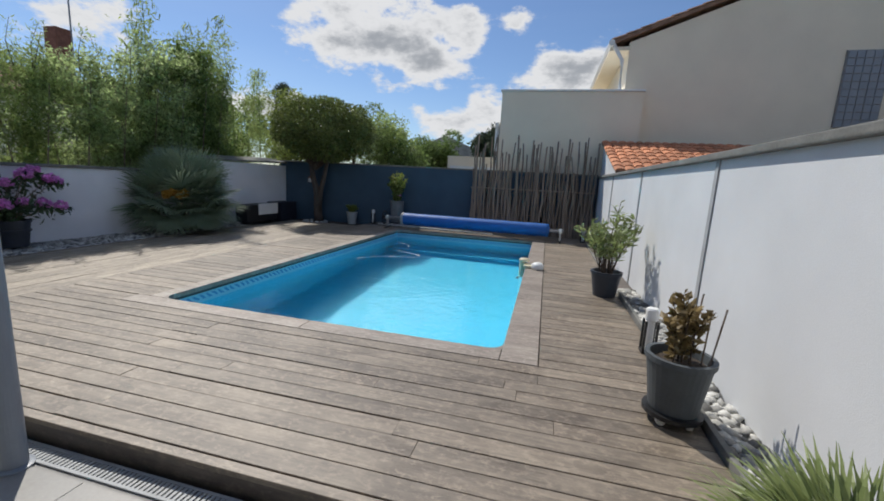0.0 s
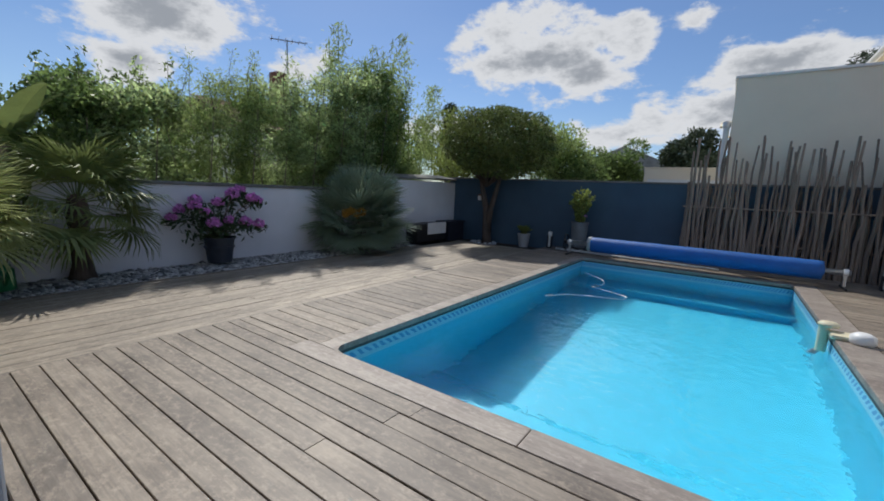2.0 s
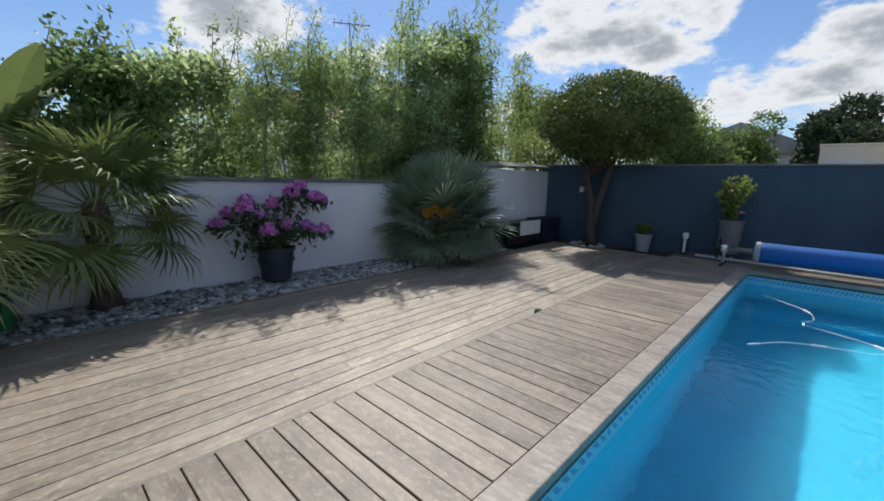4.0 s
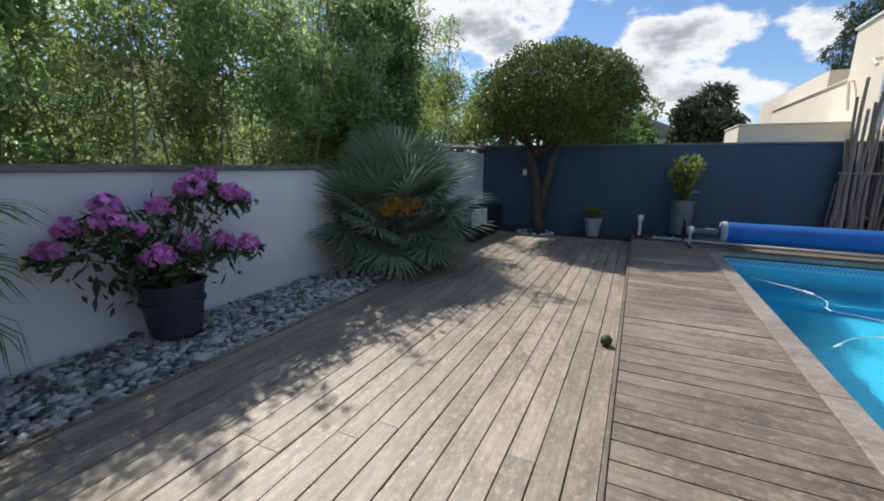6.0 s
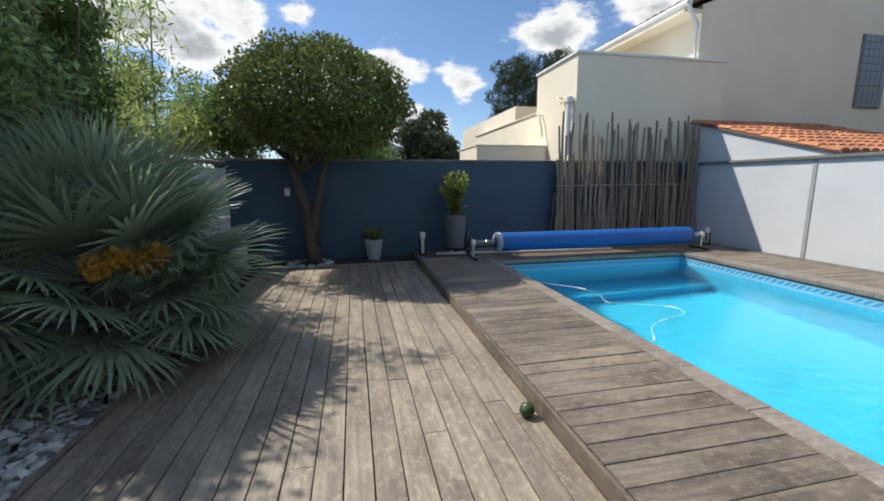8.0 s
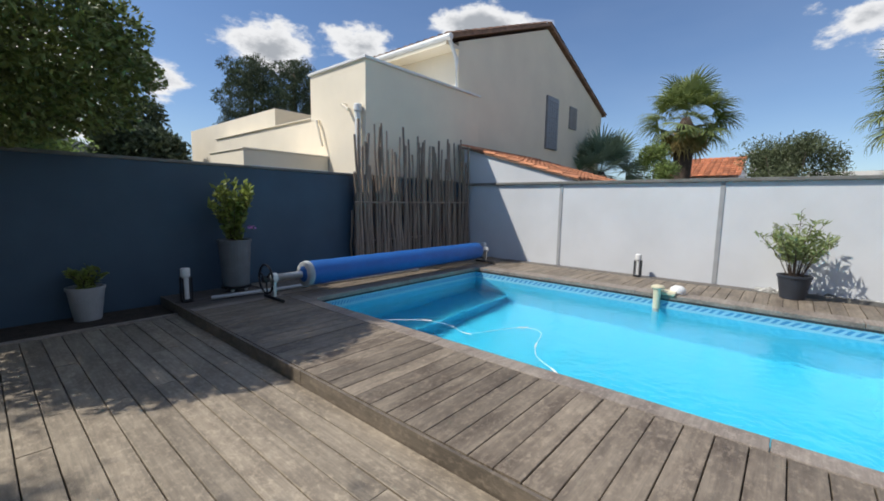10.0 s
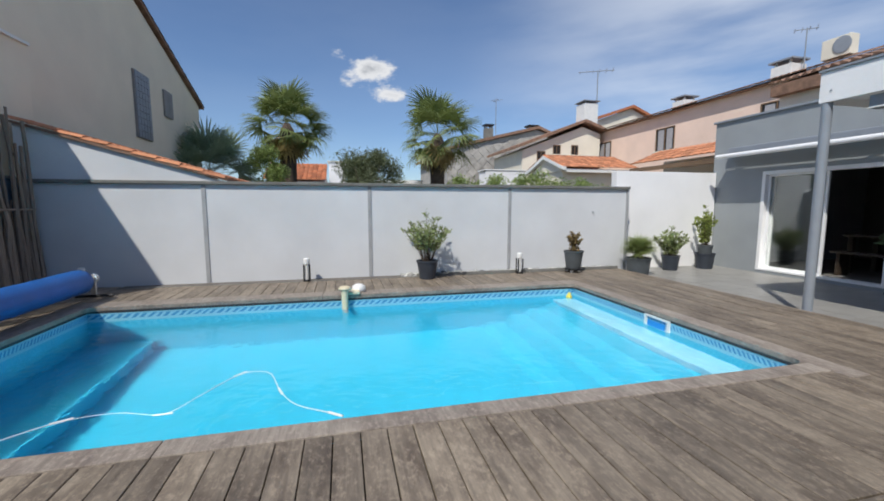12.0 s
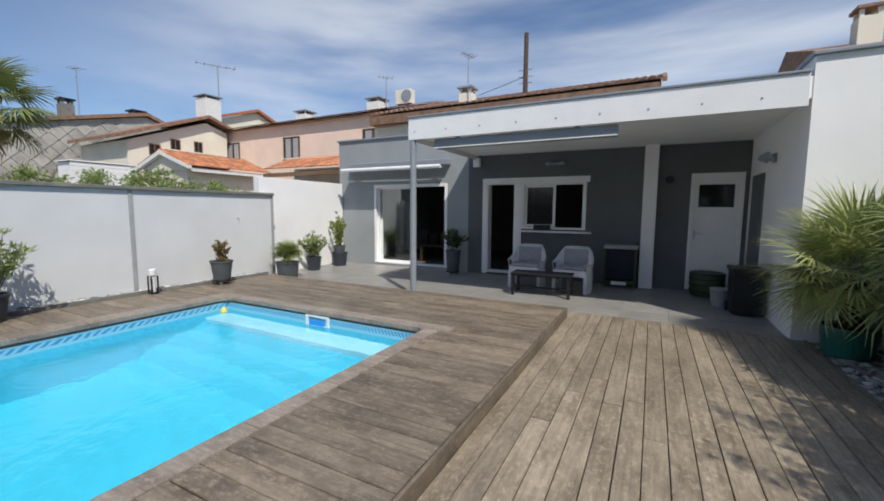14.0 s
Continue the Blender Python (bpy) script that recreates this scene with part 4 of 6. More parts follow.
GZ = -0.22
for x, y, w, d, h, mtl, asp, lab in (
        (-6.0, -1.5, 1.6, 1.8, 2.45, "hedge", 0.45, "dense green hedge shrub behind the low wall"),
        (-5.3, -0.2, 1.4, 1.5, 2.8, "hedge", 0.5, "glossy broad-leaved shrub with an uneven top"),
        (-5.2, 0.6, 1.4, 1.3, 2.95, "hedge_light", 0.45, "light green shrub behind the low wall"),
        (-5.15, 1.4, 1.3, 1.4, 3.15, "bamboo", 0.22, "feathery thin-leaved shrub behind the wall"),
        (-5.15, 2.15, 1.4, 1.3, 3.45, "bamboo", 0.22, "green shrub with thin stems behind the wall"),
        (-5.2, 2.85, 1.4, 1.3, 3.7, "hedge_light", 0.3, "open shrub with thin leaves"),
        (-5.2, 3.55, 1.3, 1.3, 3.8, "hedge_light", 0.3, "tall leafy shrub behind the wall"),
        (-5.25, 4.25, 1.4, 1.4, 3.95, "hedge_light", 0.42, "tall green shrub behind the wall"),
        (-5.3, 5.0, 1.4, 1.4, 4.45, "hedge_light", 0.42, "tall shrub beside the bamboo"),
        (-5.35, 5.7, 1.4, 1.4, 4.7, "hedge", 0.42, "tall dark green shrub among the bamboo"),
        (-5.6, 6.45, 1.4, 1.4, 4.4, "hedge", 0.42, "tall dark shrub near the corner"),
        (-6.5, 7.6, 1.5, 1.5, 4.2, "hedge", 0.42, "tall dark shrub at the wall's end"),
        (-7.2, 9.4, 2.0, 2.0, 2.9, "bamboo", 0.25, "light green shrub in the corner")):
    shrub((x, y, GZ), w, d, h, 10500, 0.085, mtl, lab, n=44, clip=-4.92, shoots=5, stems=3, aspect=asp)
for k in range(5):
    shrub((-6.6 + 0.15 * (k % 2), -0.6 + 1.5 * k, GZ), 1.4, 1.7, 2.1 + 0.18 * k, 5000, 0.09, "hedge_light", "dense green shrub deep in the hedge", n=34, clip=-5.4, stems=3)
rngb = np.random.default_rng(9)
for k in range(14):
    x, y, h = -6.9 + 1.5 * rngb.random(), 4.8 + 0.3 * k, 4.4 + 1.2 * rngb.random()
    t = thing("bamboo_culm", (x, y, GZ), "thin feathery bamboo rising over the hedge", "bamboo", "bamboo over the hedge")
    lean = (rngb.normal() * 0.3, rngb.normal() * 0.4)
    part("culm", tube([(0, 0, -0.02), (lean[0] * 0.4, lean[1] * 0.4, h * 0.6), (lean[0] * 1.6, lean[1] * 1.6, h)], 0.025, 0.006, 6), "bamboo", t)
    pts = []
    for j in range(26):
        u = 0.5 + 0.5 * j / 26
        c = np.array((lean[0] * 1.6 * u ** 2, lean[1] * 1.6 * u ** 2, h * u))
        for q in range(17):
            pts.append(c + rngb.normal(size=3) * (0.36, 0.36, 0.12) * (1.32 - u))
    part("foliage", leaf_mesh(np.array(pts), 0.15, 0.2, rngb, 0.3), "bamboo", t)

for at, sp, h, n, lf, mtl, lab in (
        ((-9.5, 15.5, GZ), (1.8, 1.5, 1.3), 5.2, 7000, 0.15, "lime", "bright yellow-green tree behind the hedge"),
        ((-6.7, 12.2, GZ), (1.2, 1.1, 0.9), 3.4, 5000, 0.12, "lime", "bright young leaves of a tree behind the wall"),
        ((-7.2, 18.5, GZ), (1.9, 1.6, 1.5), 5.0, 7000, 0.16, "hedge", "leafy tree far behind the wall"),
        ((-5.2, 12.7, GZ), (1.1, 0.9, 0.9), 3.95, 9000, 0.13, "hedge", "leafy green tree behind the navy wall"),
        ((-3.1, 12.9, GZ), (0.9, 0.8, 0.9), 3.9, 8000, 0.13, "bamboo", "light green tree behind the navy wall"),
        ((-1.9, 12.7, GZ), (0.4, 0.5, 0.6), 2.95, 4000, 0.12, "hedge", "small leafy tree behind the navy wall"),
        ((-2.2, 17.5, GZ), (1.8, 1.4, 1.3), 3.6, 14000, 0.14, "hedge", "dark green tree behind the wall"),
        ((0.95, 18.0, GZ), (1.2, 1.2, 1.2), 3.7, 19000, 0.2, "pine", "round dark tree behind the wall"),
        ((-12.5, 11.0, GZ), (2.2, 2.2, 1.6), 4.8, 7000, 0.16, "hedge", "broad tree beyond the hedge"),
        ((-12.0, 2.0, GZ), (2.4, 2.4, 1.2), 4.0, 6000, 0.16, "hedge", "broad tree beyond the hedge"),
        ((-11.0, -4.0, GZ), (2.4, 2.4, 1.2), 3.6, 6000, 0.16, "hedge", "broad tree beyond the low wall"),
        ((-16.0, 20.0, GZ), (2.4, 2.4, 1.8), 5.2, 6000, 0.2, "hedge", "distant leafy tree behind the hedge")):
    rng = np.random.default_rng(abs(hash_of(at)))
    tree("leafy_tree", at, lab, 0.13, h - 1.2, blob_clumps(rng, 18, (0, 0, h - 0.9), sp, 0.55, 0.9), n, lf, mtl, group="trees behind the garden")

for at, h, n, wd in (((10.6, 25.5, GZ), 9.8, 17000, 3.0), ((7.4, 24.3, GZ), 8.9, 17000, 2.9), ((-12.2, 19.0, GZ), 6.9, 5000, 1.0)):
    rng = np.random.default_rng(abs(hash_of(at)))
    cl = []
    for i in range(46):
        u = 0.3 + 0.66 * i / 46
        a = i * 2.4
        w = wd * (1.1 - u) ** 0.6
        k = rng.uniform(0.35, 0.95)
        cl.append((w * k * math.cos(a), w * k * math.sin(a), h * u, rng.uniform(0.16, 0.27) * wd + 0.1, 0.7))
    tree("pine_tree", at, "dark bushy pine tree behind the houses", 0.2, h * 0.9, cl, n, 0.26, "pine", aspect=0.16, group="pines behind the houses")


# ---- east background ----
def washingtonia(at, h, crown, label):
    t = thing("tall_fan_palm", at, label, "palm", "palms behind the east wall")
    rng = np.random.default_rng(abs(hash_of(at)))
    part("trunk", lathe([(0.34, -0.02), (0.30, h * 0.4), (0.34, h * 0.75), (0.30, h * 0.95), (0.12, h + 0.1)], 14), "bark", t, smooth=True)
    ms = frond_meshes("frond", 0.8 * crown, 0.72 * crown, "fan_green", 4, n=30, spread=105, width=0.06, droop=0.75)
    dry = frond_meshes("dry_frond", 0.6 * crown, 0.7 * crown, "fan_dry", 2, n=20, spread=110, width=0.085, droop=0.9)
    set_fronds(t, ms, (0, 0, h), 44, -46, 82, rng, (0.8, 1.1))
    set_fronds(t, dry, (0, 0, h - 0.1), 18, -72, -40, rng, (0.75, 1.0), "dry_frond")


washingtonia((15.8, 5.75, GZ), 4.75, 1.32, "tall fan palm with a shaggy trunk behind the wall")
washingtonia((15.8, -0.6, GZ), 4.6, 1.45, "tall fan palm with yellowing lower fronds behind the wall")
t = thing("bushy_palm", (13.6, 8.1, GZ), "low dark bushy palm beside the neighbour's house", "palm")
part("trunk", lathe([(0.25, 0), (0.22, 2.5), (0.1, 2.7)], 12), "bark", t, smooth=True)
set_fronds(t, frond_meshes("frond", 0.95, 0.8, "fan", 3, n=24, spread=115, width=0.06, droop=0.4), (0, 0, 2.6), 52, -40, 85, np.random.default_rng(2), (0.9, 1.15))
shrub((14.5, 6.4, GZ), 2.2, 2.0, 3.7, 7500, 0.12, "bamboo", "light green shrub below the palm", "shrub", 10, group="shrubs behind the east wall")
shrub((15.2, 2.35, GZ), 3.0, 2.8, 3.85, 26000, 0.14, "olive", "round olive-green bush over the wall", "shrub", 46, group="shrubs behind the east wall", aspect=0.25)
for i, y in enumerate((-3.6, -2.9, -4.4, -5.2, -5.9, -1.9, -1.0, -0.2)):
    shrub((10.6 + 0.3 * (i % 2), y, GZ), 1.3, 1.45, (2.5, 2.68, 2.42, 2.3, 2.2, 2.7, 2.45, 2.6)[i], 3200, 0.1, "bamboo", "low green shrub just over the wall", "shrub", 26, group="shrubs behind the east wall", stems=3)


# ---- neighbouring houses ----
def roof_tiles(o, u, v, wide, deep, pitch=0.24, course=0.36, lift=0.05):
    """Courses of rounded clay tiles: u along the eave, v down the slope, o the top corner."""
    o, u, v = Vector(o), Vector(u).normalized(), Vector(v).normalized()
    n = u.cross(v).normalized()
    if n.z < 0:
        n = -n
    verts, faces = [], []
    nu, nv = max(1, int(round(wide / pitch))), max(1, int(round(deep / course)))
    pu, pv = wide / nu, deep / nv
    for j in range(nv):
        for i in range(nu):
            b = len(verts)
            for s, h in ((0.0, 0.0), (1.04, 0.022)):
                for k in range(5):
                    a = math.pi * k / 4
                    c = o + u * (pu * (i + 0.5 - 0.5 * math.cos(a))) + v * (pv * (j + s)) + n * (lift * math.sin(a) + h)
                    verts.append(tuple(c))
            faces += [(b + k, b + k + 1, b + k + 6, b + k + 5) for k in range(4)]
            faces.append((b + 5, b + 6, b + 7, b + 8, b + 9))
    return verts, faces


def tile_parts(parent, o, u, v, wide, deep, pitch=0.28, course=0.4, lift=0.06):
    """The same courses, each tile an object of its own on one shared mesh."""
    o, du, dv = Vector(o), Vector(u).normalized(), Vector(v).normalized()
    nu, nv = int(round(wide / pitch)), int(round(deep / course))
    pu, pv = wide / nu, deep / nv
    me = bpy.data.meshes.new("tile")
    vs, fs = roof_tiles((0, 0, 0), u, v, pu, pv, pu, pv, lift)
    me.from_pydata(vs, [], fs)
    me.update()
    me.materials.append(M["roof_tile"])
    for j in range(nv):
        for i in range(nu):
            ob = new("tile", me)
            ob.parent = parent
            ob.location = o + du * (pu * i) + dv * (pv * j)


def prism_y(profile, y0, y1):
    """A solid with the outline (x, z), from y0 to y1."""
    bm = bmesh.new()
    a = [bm.verts.new((x, y0, z)) for x, z in profile]
    b = [bm.verts.new((x, y1, z)) for x, z in profile]
    bm.faces.new(a)
    bm.faces.new(b[::-1])
    for i in range(len(profile)):
        j = (i + 1) % len(profile)
        bm.faces.new((a[i], b[i], b[j], a[j]))
    bmesh.ops.recalc_face_normals(bm, faces=bm.faces)
    return bm


def prism_x(profile, x0, x1):
    bm = prism_y(profile, x0, x1)
    for v in bm.verts:
        v.co = (v.co.y, v.co.x, v.co.z)
    bmesh.ops.recalc_face_normals(bm, faces=bm.faces)
    return bm


def chimney(house, x, y, z0, z1, w=0.5, material="white", pot="steel_grey"):
    c = part("chimney", box(x - w / 2, x + w / 2, y - w / 2, y + w / 2, z0, z1, 0.01), material, house, "rendered chimney stack")
    for dx in (-1, 1):
        for dy in (-1, 1):
            part("cap_post", box(x + dx * w * 0.36 - 0.04, x + dx * w * 0.36 + 0.04, y + dy * w * 0.36 - 0.04, y + dy * w * 0.36 + 0.04, z1, z1 + 0.18), material, c)
    part("chimney_cap", box(x - w * 0.6, x + w * 0.6, y - w * 0.6, y + w * 0.6, z1 + 0.18, z1 + 0.26, 0.01), pot, c, "dark chimney cap")


def aerial(name, x, y, z0, z1, turn, label, n=6, ln=0.9, r=0.022):
    t = thing(name, (x, y, z0), label, "antenna", turn=turn)
    h = z1 - z0
    part("mast", tube([(0, 0, 0), (0, 0, h)], r, r * 0.8, 8), "steel_grey", t)
    part("boom", tube([(-ln * 0.5, 0, h - 0.08), (ln * 0.6, 0, h - 0.02)], r * 0.65, seg=6), "steel_grey", t)
    for i in range(n):
        x = -ln * 0.45 + ln * i / (n - 1)
        part("element", tube([(x, -(0.28 - 0.025 * i) * r / 0.022, h - 0.05), (x, (0.28 - 0.025 * i) * r / 0.022, h - 0.05)], r * 0.4, seg=5), "steel_grey", t)
    return t


def house_window(house, x0, x1, y, z0, z1, axis="y", sign=1):
    """A framed window in the face y (or x) = const, with its reveal, sash bars and dark panes."""
    def bx(a, b, lo, hi, d0, d1, bev=0.0):
        d0, d1 = sorted((y + sign * d0, y + sign * d1))
        return box(a, b, d0, d1, lo, hi, bev) if axis == "y" else box(d0, d1, a, b, lo, hi, bev)
    w = part("window", bx(x0, x1, z0, z1, -0.02, 0.012), "black", house, "dark window opening")
    for a, b in ((x0 - 0.05, x0), (x1, x1 + 0.05), ((x0 + x1) / 2 - 0.025, (x0 + x1) / 2 + 0.025)):
        part("frame", bx(a, b, z0, z1, 0.013, 0.05), "wood_in", w)
    part("lintel", bx(x0 - 0.05, x1 + 0.05, z1, z1 + 0.06, 0.013, 0.06), "wood_in", w)
    part("sill", bx(x0 - 0.1, x1 + 0.1, z0 - 0.08, z0, 0.013, 0.14), "pale_wall", w)


def neighbour():
    h = thing("neighbour_house", (0, 0, 0), "two-storey cream rendered house with a tiled gable roof", "house")
    part("wall", prism_y([(5.35, GZ), (15.0, GZ), (15.0, 4.95), (9.88, 6.75), (5.35, 5.05)], 8.75, 14.2), "cream_wall", h, "cream gable wall")
    ru = math.hypot(4.95, 1.85)
    part("roof", roof_tiles((9.88, 8.62, 6.93), (0, 1, 0), (-4.95, 0, -1.85), 5.7, ru), "roof_old", h, "weathered tile roof slope")
    part("roof", roof_tiles((9.88, 8.62, 6.93), (0, 1, 0), (5.4, 0, -1.95), 5.7, math.hypot(5.4, 1.95)), "roof_old", h, "weathered tile roof slope")
    part("roof_board", prism_y([(4.95, 5.0), (9.88, 6.84), (15.25, 4.9), (15.25, 4.99), (9.88, 6.93), (4.95, 5.09)], 8.64, 14.2), "roof_old", h, "brown roof edge")
    part("gutter", tube([(4.9, 8.62, 5.02), (4.9, 14.3, 5.02)], 0.075, seg=10), "white", h, "white gutter")
    part("soffit", box(4.88, 5.36, 8.75, 14.2, 4.86, 4.95), "cream_wall", h, "cream soffit")
    part("downpipe", tube([(4.95, 8.72, 5.0), (5.2, 8.7, 4.6), (5.22, 8.7, 3.82)], 0.05, seg=8), "white", h, "white downpipe")
    gb = part("glass_block_window", box(9.98, 10.82, 8.70, 8.76, 3.04, 4.75), "shutter", h, "tall grey glass-block window")
    for i in range(5):
        for j in range(10):
            part("glass_block", box(10.0 + 0.163 * i, 10.148 + 0.163 * i, 8.68, 8.70, 3.06 + 0.169 * j, 3.212 + 0.169 * j, 0.006), "steel_grey", gb)
    part("shutter", box(11.8, 12.4, 8.70, 8.76, 3.95, 4.72, 0.005), "shutter", h, "grey closed shutter")
    part("annex_wall", box(2.24, 5.78, 8.42, 10.25, GZ, 3.78), "cream_wall", h, "cream flat-roofed annex")
    part("annex_cap", box(2.2, 5.8, 8.38, 10.28, 3.782, 3.83, 0.008), "white", h, "white metal capping")
    part("side_wall", box(2.3, 2.5, 10.252, 15.5, GZ, 2.93), "cream_wall", h, "cream garden wall")
    part("side_cap", box(2.26, 2.54, 10.26, 15.5, 2.932, 2.955, 0.006), "cream_wall", h, "cream capping")
    part("back_annex", box(2.6, 5.3, 12.5, 18.5, GZ, 3.5), "cream_wall", h)
    part("garage", box(0.52, 2.22, 9.62, 11.1, GZ, 2.07), "cream_wall", h, "low cream outbuilding")
    part("garage_cap", box(0.50, 2.23, 9.6, 11.12, 2.072, 2.10, 0.006), "cream_wall", h, "cream capping")
    part("garage_ledge", box(0.62, 2.2, 9.56, 9.60, 1.72, 1.8), "white", h, "pale ledge")
    part("drain_pipe", tube([(2.16, 8.55, 1.8), (2.16, 8.55, 2.85)], 0.055, seg=10), "white", h, "white drain pipe")
    part("drain_head", lathe([(0.055, 0), (0.075, 0.03), (0.075, 0.13), (0.065, 0.15)], 16, (2.16, 8.55, 2.83)), "white", h, "white rainwater head")
    part("spout", tube([(2.2, 8.95, 3.02), (2.06, 8.9, 3.0), (2.06, 8.7, 2.88)], 0.03, seg=8), "cream_wall", h, "cream spout")
    part("spout", tube([(2.28, 10.0, 2.86), (2.14, 9.9, 2.82), (2.14, 9.7, 2.3)], 0.03, seg=8), "cream_wall", h, "cream spout")
    s = thing("lean_to", (0, 0, 0), "white lean-to with a clay tile roof behind the garden wall", "shed")
    part("wall", prism_x([(5.45, 1.646), (8.2, 1.646), (8.2, 2.44)], EAST + 0.02, EAST + 0.16), "white_wall", s)
    tile_parts(s, (EAST - 0.04, 8.3, 2.52), (1, 0, 0), (0, -2.85, -0.84), 3.4, 2.97, 0.2, 0.33, 0.045)
    part("roof_deck", prism_x([(5.4, 1.65), (8.32, 2.47), (8.32, 2.51), (5.4, 1.69)], EAST - 0.03, EAST + 3.4), "roof_old", s, "boarding under the tiles")
    far = thing("far_roof", (0, 0, 0), "small house with an orange roof beyond the palms", "house")
    part("wall", box(25, 31, 4.7, 8.2, GZ, 2.8), "house_white", far)
    part("roof", roof_tiles((28, 4.6, 4.2), (0, 1, 0), (-3.2, 0, -1.3), 3.8, 3.45, 0.3, 0.4), "roof", far, "bright orange tile roof")
    part("gable", prism_y([(24.9, 2.8), (31.1, 2.8), (28, 4.1)], 4.7, 8.2), "house_white", far)
    wh = thing("white_shed", (0, 0, 0), "small white house beyond the bush", "house")
    part("wall", box(29.5, 33, 3.3, 4.55, GZ, 4.55), "house_white", wh)
    part("roof_edge", box(29.4, 33.1, 3.2, 4.65, 4.552, 4.62), "pale_wall", wh, "flat pale roof edge")
    part("fence", box(17.2, 17.3, -0.2, 2.0, GZ, 2.5), "house_white", wh, "white fence")
    w2 = thing("west_house", (0, 0, 0), "low house with a brick chimney behind the hedge", "house")
    part("wall", box(-22.5, -14.5, 7.0, 15.5, GZ, 3.4), "pale_wall", w2)
    part("roof", roof_tiles((-18.5, 7.0, 5.1), (0, 1, 0), (4.4, 0, -1.6), 8.5, 4.7), "roof_old", w2, "old tile roof")
    part("roof_deck", prism_y([(-22.7, 3.4), (-14.2, 3.4), (-18.5, 5.0)], 7.0, 15.5), "roof_old", w2)
    part("chimney", box(-18.35, -17.65, 10.9, 11.5, 3.8, 7.0, 0.02), "brick", w2, "brick chimney")
    aerial("tv_antenna", -17.9, 11.7, 5.0, 8.8, 60, "thin television aerial beside the chimney", 6, 1.7, 0.04)
    nw = thing("north_house", (0, 0, 0), "pale low house with a tiled roof behind the trees", "house")
    part("wall", box(-5.2, 0.5, 20.5, 25, GZ, 2.6), "house_white", nw)
    part("roof", prism_y([(-5.5, 2.6), (0.8, 2.6), (-2.3, 3.9)], 20.3, 25.2), "slate", nw)


neighbour()


def pink_row():
    h = thing("pink_house", (0, 0, 0), "two-storey pink rendered house with a clay tile roof", "house")
    part("wall", box(11.2, 29.5, -26, -17.0, GZ, 7.25), "pink_wall", h, "pink rendered wall")
    part("roof", roof_tiles((10.6, -21, 8.6), (1, 0, 0), (0, 4.4, -1.3), 19.4, 4.6, 0.3, 0.42, 0.06), "roof_old", h, "tile roof slope")
    part("roof_deck", prism_x([(-26, 7.2), (-16.6, 7.2), (-21, 8.58)], 10.6, 30.0), "roof_old", h)
    for x in (19.8, 26.1, 12.75):
        house_window(h, x, x + 1.5, -17.0, 4.9, 6.3)
        for a in (0.12, 0.85):
            part("net_curtain", box(x + a, x + a + 0.5, -16.985, -16.98, 4.95, 6.25), "cushion", h, "grey curtained pane")
    chimney(h, 20.1, -17.9, 7.1, 7.95, 0.95)
    chimney(h, 13.6, -17.6, 7.2, 8.0, 0.95)
    ac = part("air_conditioner", box(11.2, 12.3, -18.2, -17.7, 7.8, 8.65, 0.02), "pale_wall", h, "outdoor air conditioner unit")
    part("grille", lathe([(0.36, 0), (0.36, 0.02), (0.3, 0.03)], 20, m=pose(11.5, -17.69, 8.25, -90, 0, 0)), "steel_grey", ac, "round fan grille")
    aerial("tv_antenna", 12.84, -17.5, 7.4, 9.46, 40, "small television aerial on the pink roof", 4, 0.8, 0.03)
    w = thing("white_house", (0, 0, 0), "white house with a low tiled gable behind the garage", "house")
    part("wall", prism_x([(-9.9, GZ), (-9.9, 5.55), (-15.0, 7.5), (-16.6, 7.0), (-16.6, GZ)], 27.0, 33.0), "pale_wall", w, "white rendered wall")
    part("verge", prism_x([(-9.3, 5.62), (-15.0, 7.8), (-16.8, 7.2), (-16.8, 7.4), (-15.0, 8.02), (-9.3, 5.84)], 26.5, 33.3), "roof_old", w, "dark roof edge")
    part("gable_wall", prism_x([(-17.5, GZ), (-17.5, 8.3), (-19.55, 9.2), (-24.84, 11.0), (-28.2, 9.7), (-28.2, GZ)], 34.0, 36.0), "pale_wall", w, "cream gable wall")
    part("gable_roof", prism_x([(-18.4, 8.9), (-24.84, 11.05), (-28.6, 9.6), (-28.6, 9.85), (-24.84, 11.32), (-18.4, 9.15)], 33.6, 36.2), "roof", w, "thin red tile edge")
    for a, b, z0, z1 in ((-11.75, -11.15, 4.75, 5.45), (-13.05, -12.5, 5.3, 5.95), (-14.6, -14.1, 5.3, 6.0)):
        house_window(w, a, b, 27.0, z0, z1, "x", -1)
    chimney(w, 34.0, -19.85, 8.9, 11.1, 1.45)
    aerial("tv_antenna", 34.0, -20.9, 9.6, 14.4, 60, "tall television aerial behind a white chimney", 6, 3.0, 0.055)
    g = thing("slate_house", (0, 0, 0), "house with a gable wall hung with diamond slates", "house")
    prof = [(-2.6, GZ), (-12.0, GZ), (-12.0, 4.9), (-8.6, 6.15), (-2.6, 4.7)]
    part("wall", prism_x(prof, 22.2, 31.0), "slate", g, "slate-hung gable wall")
    part("roof", prism_x([(-2.2, 4.62), (-8.6, 6.2), (-12.4, 4.8), (-12.4, 4.95), (-8.6, 6.38), (-2.2, 4.78)], 22.0, 31.0), "roof_old", g, "brown roof edge")
    chimney(g, 22.9, -5.5, 5.2, 6.2, 0.5, "cap", "black")
    chimney(g, 22.9, -8.5, 5.9, 6.28, 0.6, "cap", "black")
    g.matrix_basis = Matrix.Translation((-2.17, 3.82, 1.3)) @ Matrix.Scale(1.6, 4) @ Matrix.Translation((2.17, -3.82, -1.3))
